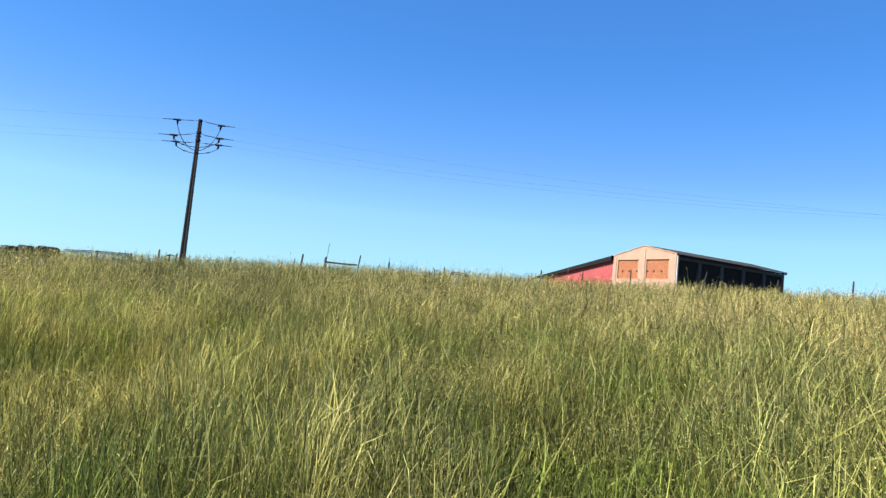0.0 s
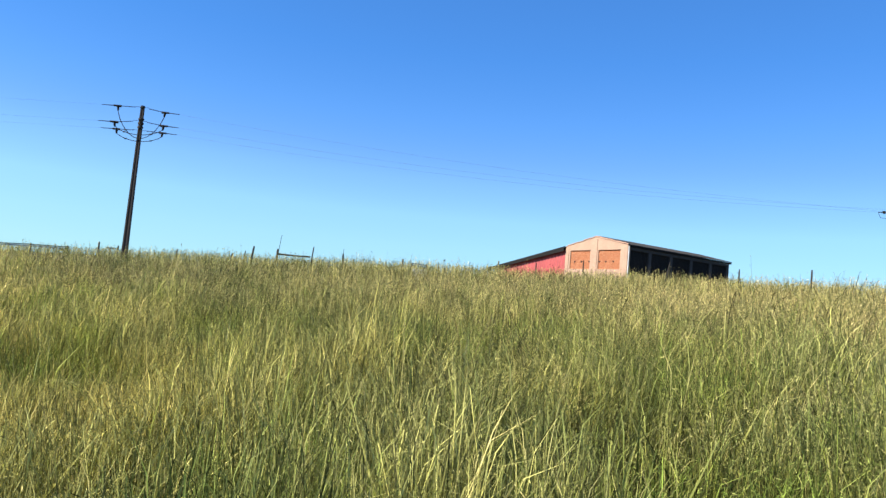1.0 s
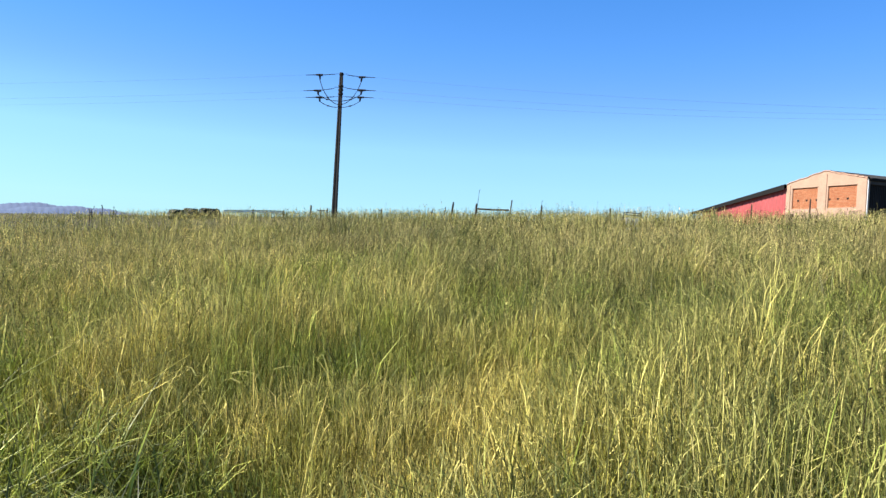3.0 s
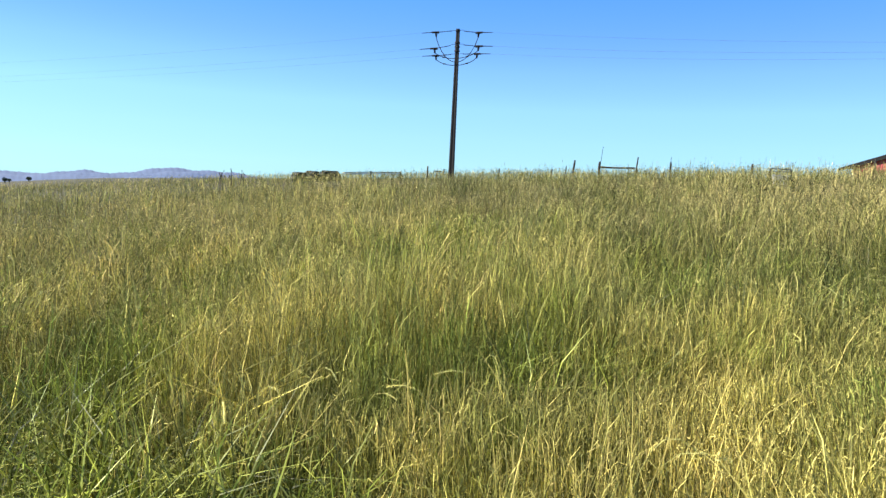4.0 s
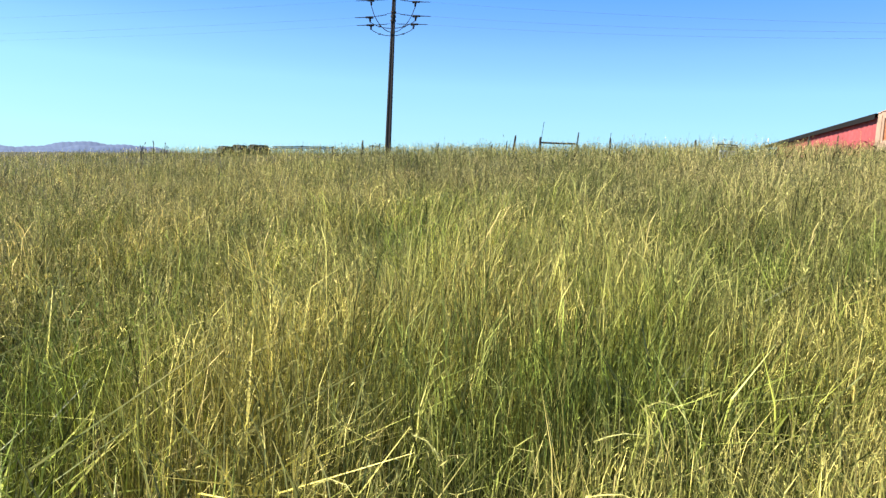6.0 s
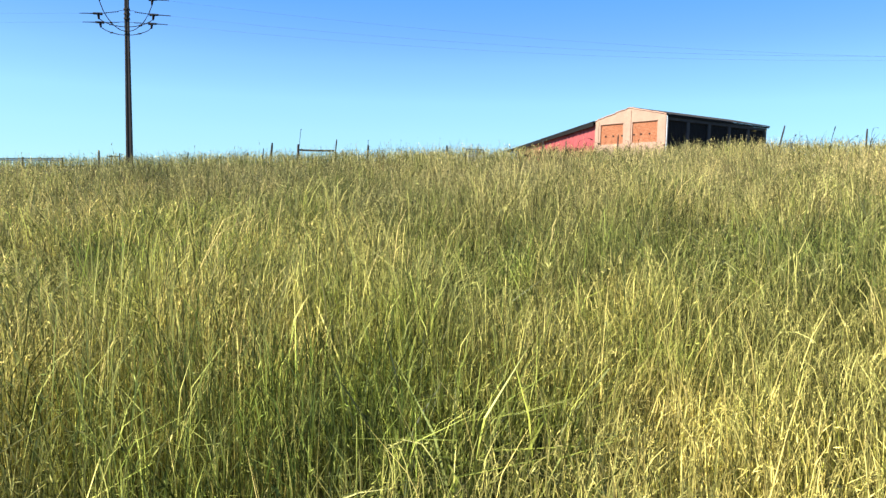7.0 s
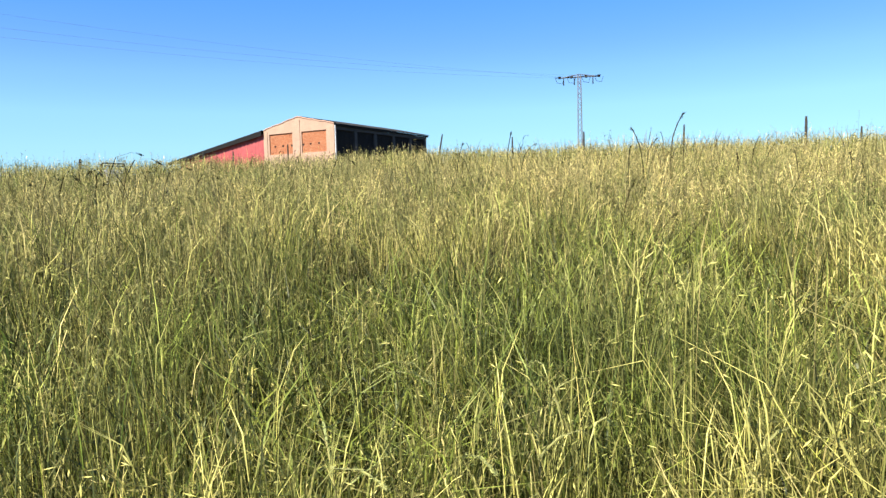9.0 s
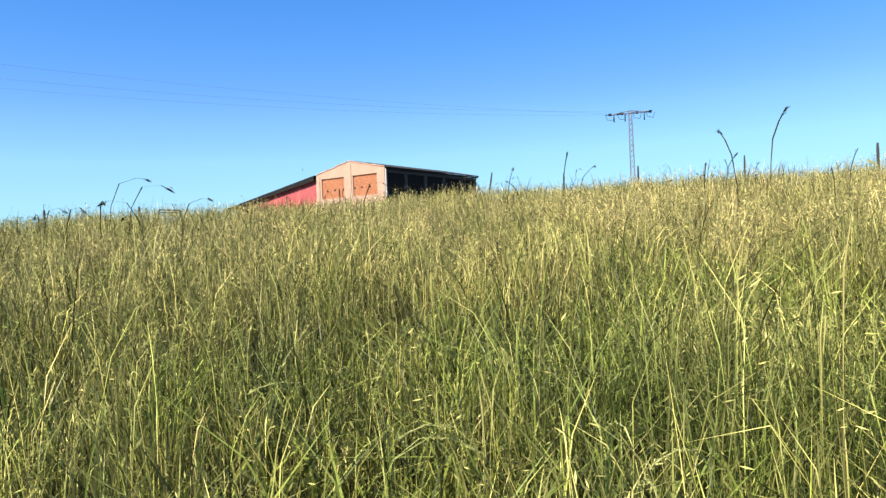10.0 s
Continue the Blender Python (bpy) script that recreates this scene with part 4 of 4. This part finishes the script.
    prof = ((0.7, 1.0, 1.0, 0.8, 0.1), (0.7, 1.0, 0.85, 0.1), (0.8, 1.0, 0.15), (0.9, 1.0, 0.2), (1.0, 0.3))[i]
    v, f, t, _, _ = strips(q, h, w, lean, bend, prof, lean_az=way[is_leaf])
    leaves.append((v, f, t, tint[is_leaf]))
    # dry straw, some of it fallen
    q, n_ = p[is_straw], int(is_straw.sum())
    h = rng.normal(0.70, 0.14, n_).clip(0.3, 1.1)
    v, f, t, _, _ = strips(q, h, rng.uniform(0.0018, 0.0032, n_) * fat[is_straw], np.abs(rng.normal(0.03, 0.16, n_)).clip(0, 1.0), rng.gamma(1.5, 0.12, n_), prof)
    straw.append((v, f, t, tint[is_straw]))

# short near-black blades under the flowering stems, standing for the shade in the gaps
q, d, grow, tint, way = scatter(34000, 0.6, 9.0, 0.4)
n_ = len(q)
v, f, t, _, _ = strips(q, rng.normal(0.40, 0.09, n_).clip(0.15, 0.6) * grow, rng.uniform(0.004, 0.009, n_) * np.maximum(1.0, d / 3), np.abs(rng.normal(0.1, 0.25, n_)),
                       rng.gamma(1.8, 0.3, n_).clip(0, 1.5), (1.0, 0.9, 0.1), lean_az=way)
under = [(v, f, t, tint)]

# the field goes on behind, more thinly grown
q, d, grow, tint, way = scatter(34000, 0.6, 16.0, 0.7, 9, (18, 232))
n_ = len(q)
v, f, t, _, _ = strips(q, rng.normal(0.68, 0.13, n_).clip(0.3, 1.0) * grow, rng.uniform(0.009, 0.018, n_) * np.maximum(1.0, d / 3.5), np.abs(rng.normal(0.12, 0.22, n_)),
                       rng.gamma(1.9, 0.4, n_).clip(0, 1.6), (1.0, 0.9, 0.2), lean_az=way)
stems.append((v, f, t, tint))

# broad leaves in the green patches
for x, y, r, share in PATCHES:
    d0 = float(from_track(np.array([[x, y]]))[0])
    count = int(1000 * share * r * r * (1.5 if d0 < 3 else 0.95 if d0 < 7 else 0.45))
    ang, rad = rng.uniform(0, 2 * np.pi, count), r * np.sqrt(rng.random(count)) * 1.1
    q = np.stack([x + rad * np.cos(ang), y + rad * np.sin(ang)], -1)
    n_ = len(q)
    low = rng.random(n_) < 0.5                         # short leaves of weeds among the blades
    v, f, t, _, _ = strips(q, np.where(low, rng.uniform(0.34, 0.62, n_), rng.normal(0.70, 0.10, n_).clip(0.4, 0.90 if d0 < 7 else 0.76)),
                           np.where(low, rng.uniform(0.009, 0.018, n_), rng.uniform(0.005, 0.010, n_)) * max(1, d0 / 5), np.abs(rng.normal(0.16, 0.2, n_)),
                           rng.gamma(2, 0.3, n_).clip(0, 1.6) + 0.4 * low, (0.4, 0.8, 1.0, 0.1))
    broad.append((v, f, t, 0.2 + 0.5 * rng.random(n_)))

# taller stems with nodding heads above the sward
p, d, grow, tint, way = scatter(1300, 1.2, 26, 0.5, 3)
keep = d > 2.2
p, d, tint = p[keep], d[keep], tint[keep]
n_ = len(p)
fat = np.maximum(1.0, d / 5)
v, f, t, pre, tip = crossed(p, rng.normal(1.02, 0.10, n_).clip(0.85, 1.28), rng.uniform(0.0018, 0.0026, n_) * np.maximum(1.0, d / 6), np.abs(rng.normal(0.08, 0.12, n_)),
                           rng.gamma(2.0, 0.20, n_).clip(0, 1.0), (0.8, 0.7, 0.62, 0.55, 0.5, 1.6, 2.0, 1.5, 0.3))
tall.append((v, f, t, np.tile(tint, 2)))
tall.append((*spikelets(pre, tip, 7, 0.014, 0.005), tint))

# the tallest, which stand clear of the crest from low down
m = 70
q = np.stack([rng.uniform(26, 40, m), rng.uniform(-44.5, -33, m)], -1)
q = q[from_track(q) > 3.2]
high = rng.uniform(1.12, 1.42, len(q))
CLEAR = ((33.31, -44.54, 1.59), (33.23, -44.46, 1.56), (33.09, -44.30, 1.56), (33.68, -44.50, 1.66), (33.61, -44.41, 1.65), (33.42, -44.32, 1.56), (32.77, -43.67, 1.47),
         (33.32, -43.94, 1.57), (33.24, -43.87, 1.53), (32.74, -43.20, 1.48), (34.21, -43.55, 1.55), (34.06, -42.08, 1.45), (34.58, -42.16, 1.51), (34.57, -41.94, 1.46),
         (35.48, -42.08, 1.46), (35.85, -43.44, 1.52), (35.89, -43.39, 1.56), (35.40, -42.09, 1.42), (34.08, -41.95, 1.46), (34.07, -41.51, 1.37), (36.00, -41.50, 1.38))   # x, y, length
q = np.concatenate([q, [c[:2] for c in CLEAR]])
high = np.concatenate([high, [c[2] for c in CLEAR]])
n_ = len(q)
v, f, t, pre, tip = crossed(q, high * 0.93, rng.uniform(0.0022, 0.0030, n_) * np.maximum(1.0, from_track(q) / 5), np.abs(rng.normal(0.02, 0.03, n_)),
                           rng.uniform(0.0, 0.08, n_), (0.9, 0.8, 0.7, 0.6, 0.5, 0.5, 1.3, 2.0, 2.1, 1.6, 0.4), nod=np.where((q[:, 0] > 34) & (q[:, 1] > -43.5), 0.45, 1.9) + rng.uniform(-0.4, 0.5, n_), hang=0.11)
tall.append((v, f, t, np.tile(rng.random(n_) * 0.3, 2)))
tall.append((*spikelets(pre, tip, 9, 0.015, 0.004), rng.random(n_) * 0.3))

# pale furry heads of foxtail that nod over close by
HEADS = ((35.53, -44.52), (35.77, -44.39), (35.95, -44.33), (36.47, -44.52), (36.38, -44.63), (36.59, -44.74), (35.93, -44.75), (35.98, -44.80), (36.04, -44.61), (35.72, -45.77), (36.32, -46.08),
         (36.52, -48.87), (36.92, -47.95), (36.64, -48.32), (34.76, -44.31), (35.15, -44.81), (35.68, -44.95), (35.92, -46.44), (35.23, -46.19), (38.13, -48.59), (38.41, -48.34))   # x, y
q, d, grow, tint, way = scatter(26, 1.0, 3.2, 0.5, 2)
q = np.concatenate([np.array(HEADS), q])
n_ = len(q)
v, f, t, pre, tip = crossed(q, rng.uniform(0.78, 0.90, n_), rng.uniform(0.0022, 0.0030, n_), np.abs(rng.normal(0.05, 0.06, n_)), rng.uniform(0.1, 0.5, n_),
                           (0.8, 0.7, 0.65, 0.6, 0.55, 0.5, 0.6, 1.6, 2.4, 2.6, 2.2, 0.5), nod=rng.uniform(1.2, 2.4, n_), hang=0.16)
shade = rng.uniform(0.45, 0.75, n_)
fox = [(v, f, t, np.tile(shade, 2))]
k = 12                                                 # points along a stem; the last five carry the head
rows_ = v[:len(v) // 2].reshape(n_, k, 2, 3).mean(2)
for a in range(k - 5, k - 1):
    fox.append((*spikelets(rows_[:, a], rows_[:, a + 1], 14, 0.007, 0.0032, 0.5, 0.16), shade))
gather("foxtail_heads", M_FOX, fox, "pale furry foxtail heads nodding over the grass", "grass")

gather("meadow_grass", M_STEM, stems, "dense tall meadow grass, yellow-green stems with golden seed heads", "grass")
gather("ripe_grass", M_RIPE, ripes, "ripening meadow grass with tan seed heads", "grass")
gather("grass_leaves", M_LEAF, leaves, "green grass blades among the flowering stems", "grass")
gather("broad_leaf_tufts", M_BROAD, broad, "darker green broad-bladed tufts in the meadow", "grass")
gather("undergrowth_shade", M_UNDER_SHADE, under, "short blades coloured near-black for the shade at the foot of the meadow grass", "grass")
gather("dry_straw", M_STRAW, straw, "pale dry straws standing and fallen in the meadow", "grass")
gather("tall_seed_stems", M_TALL, tall, "tall nodding brown seed heads above the meadow", "grass")
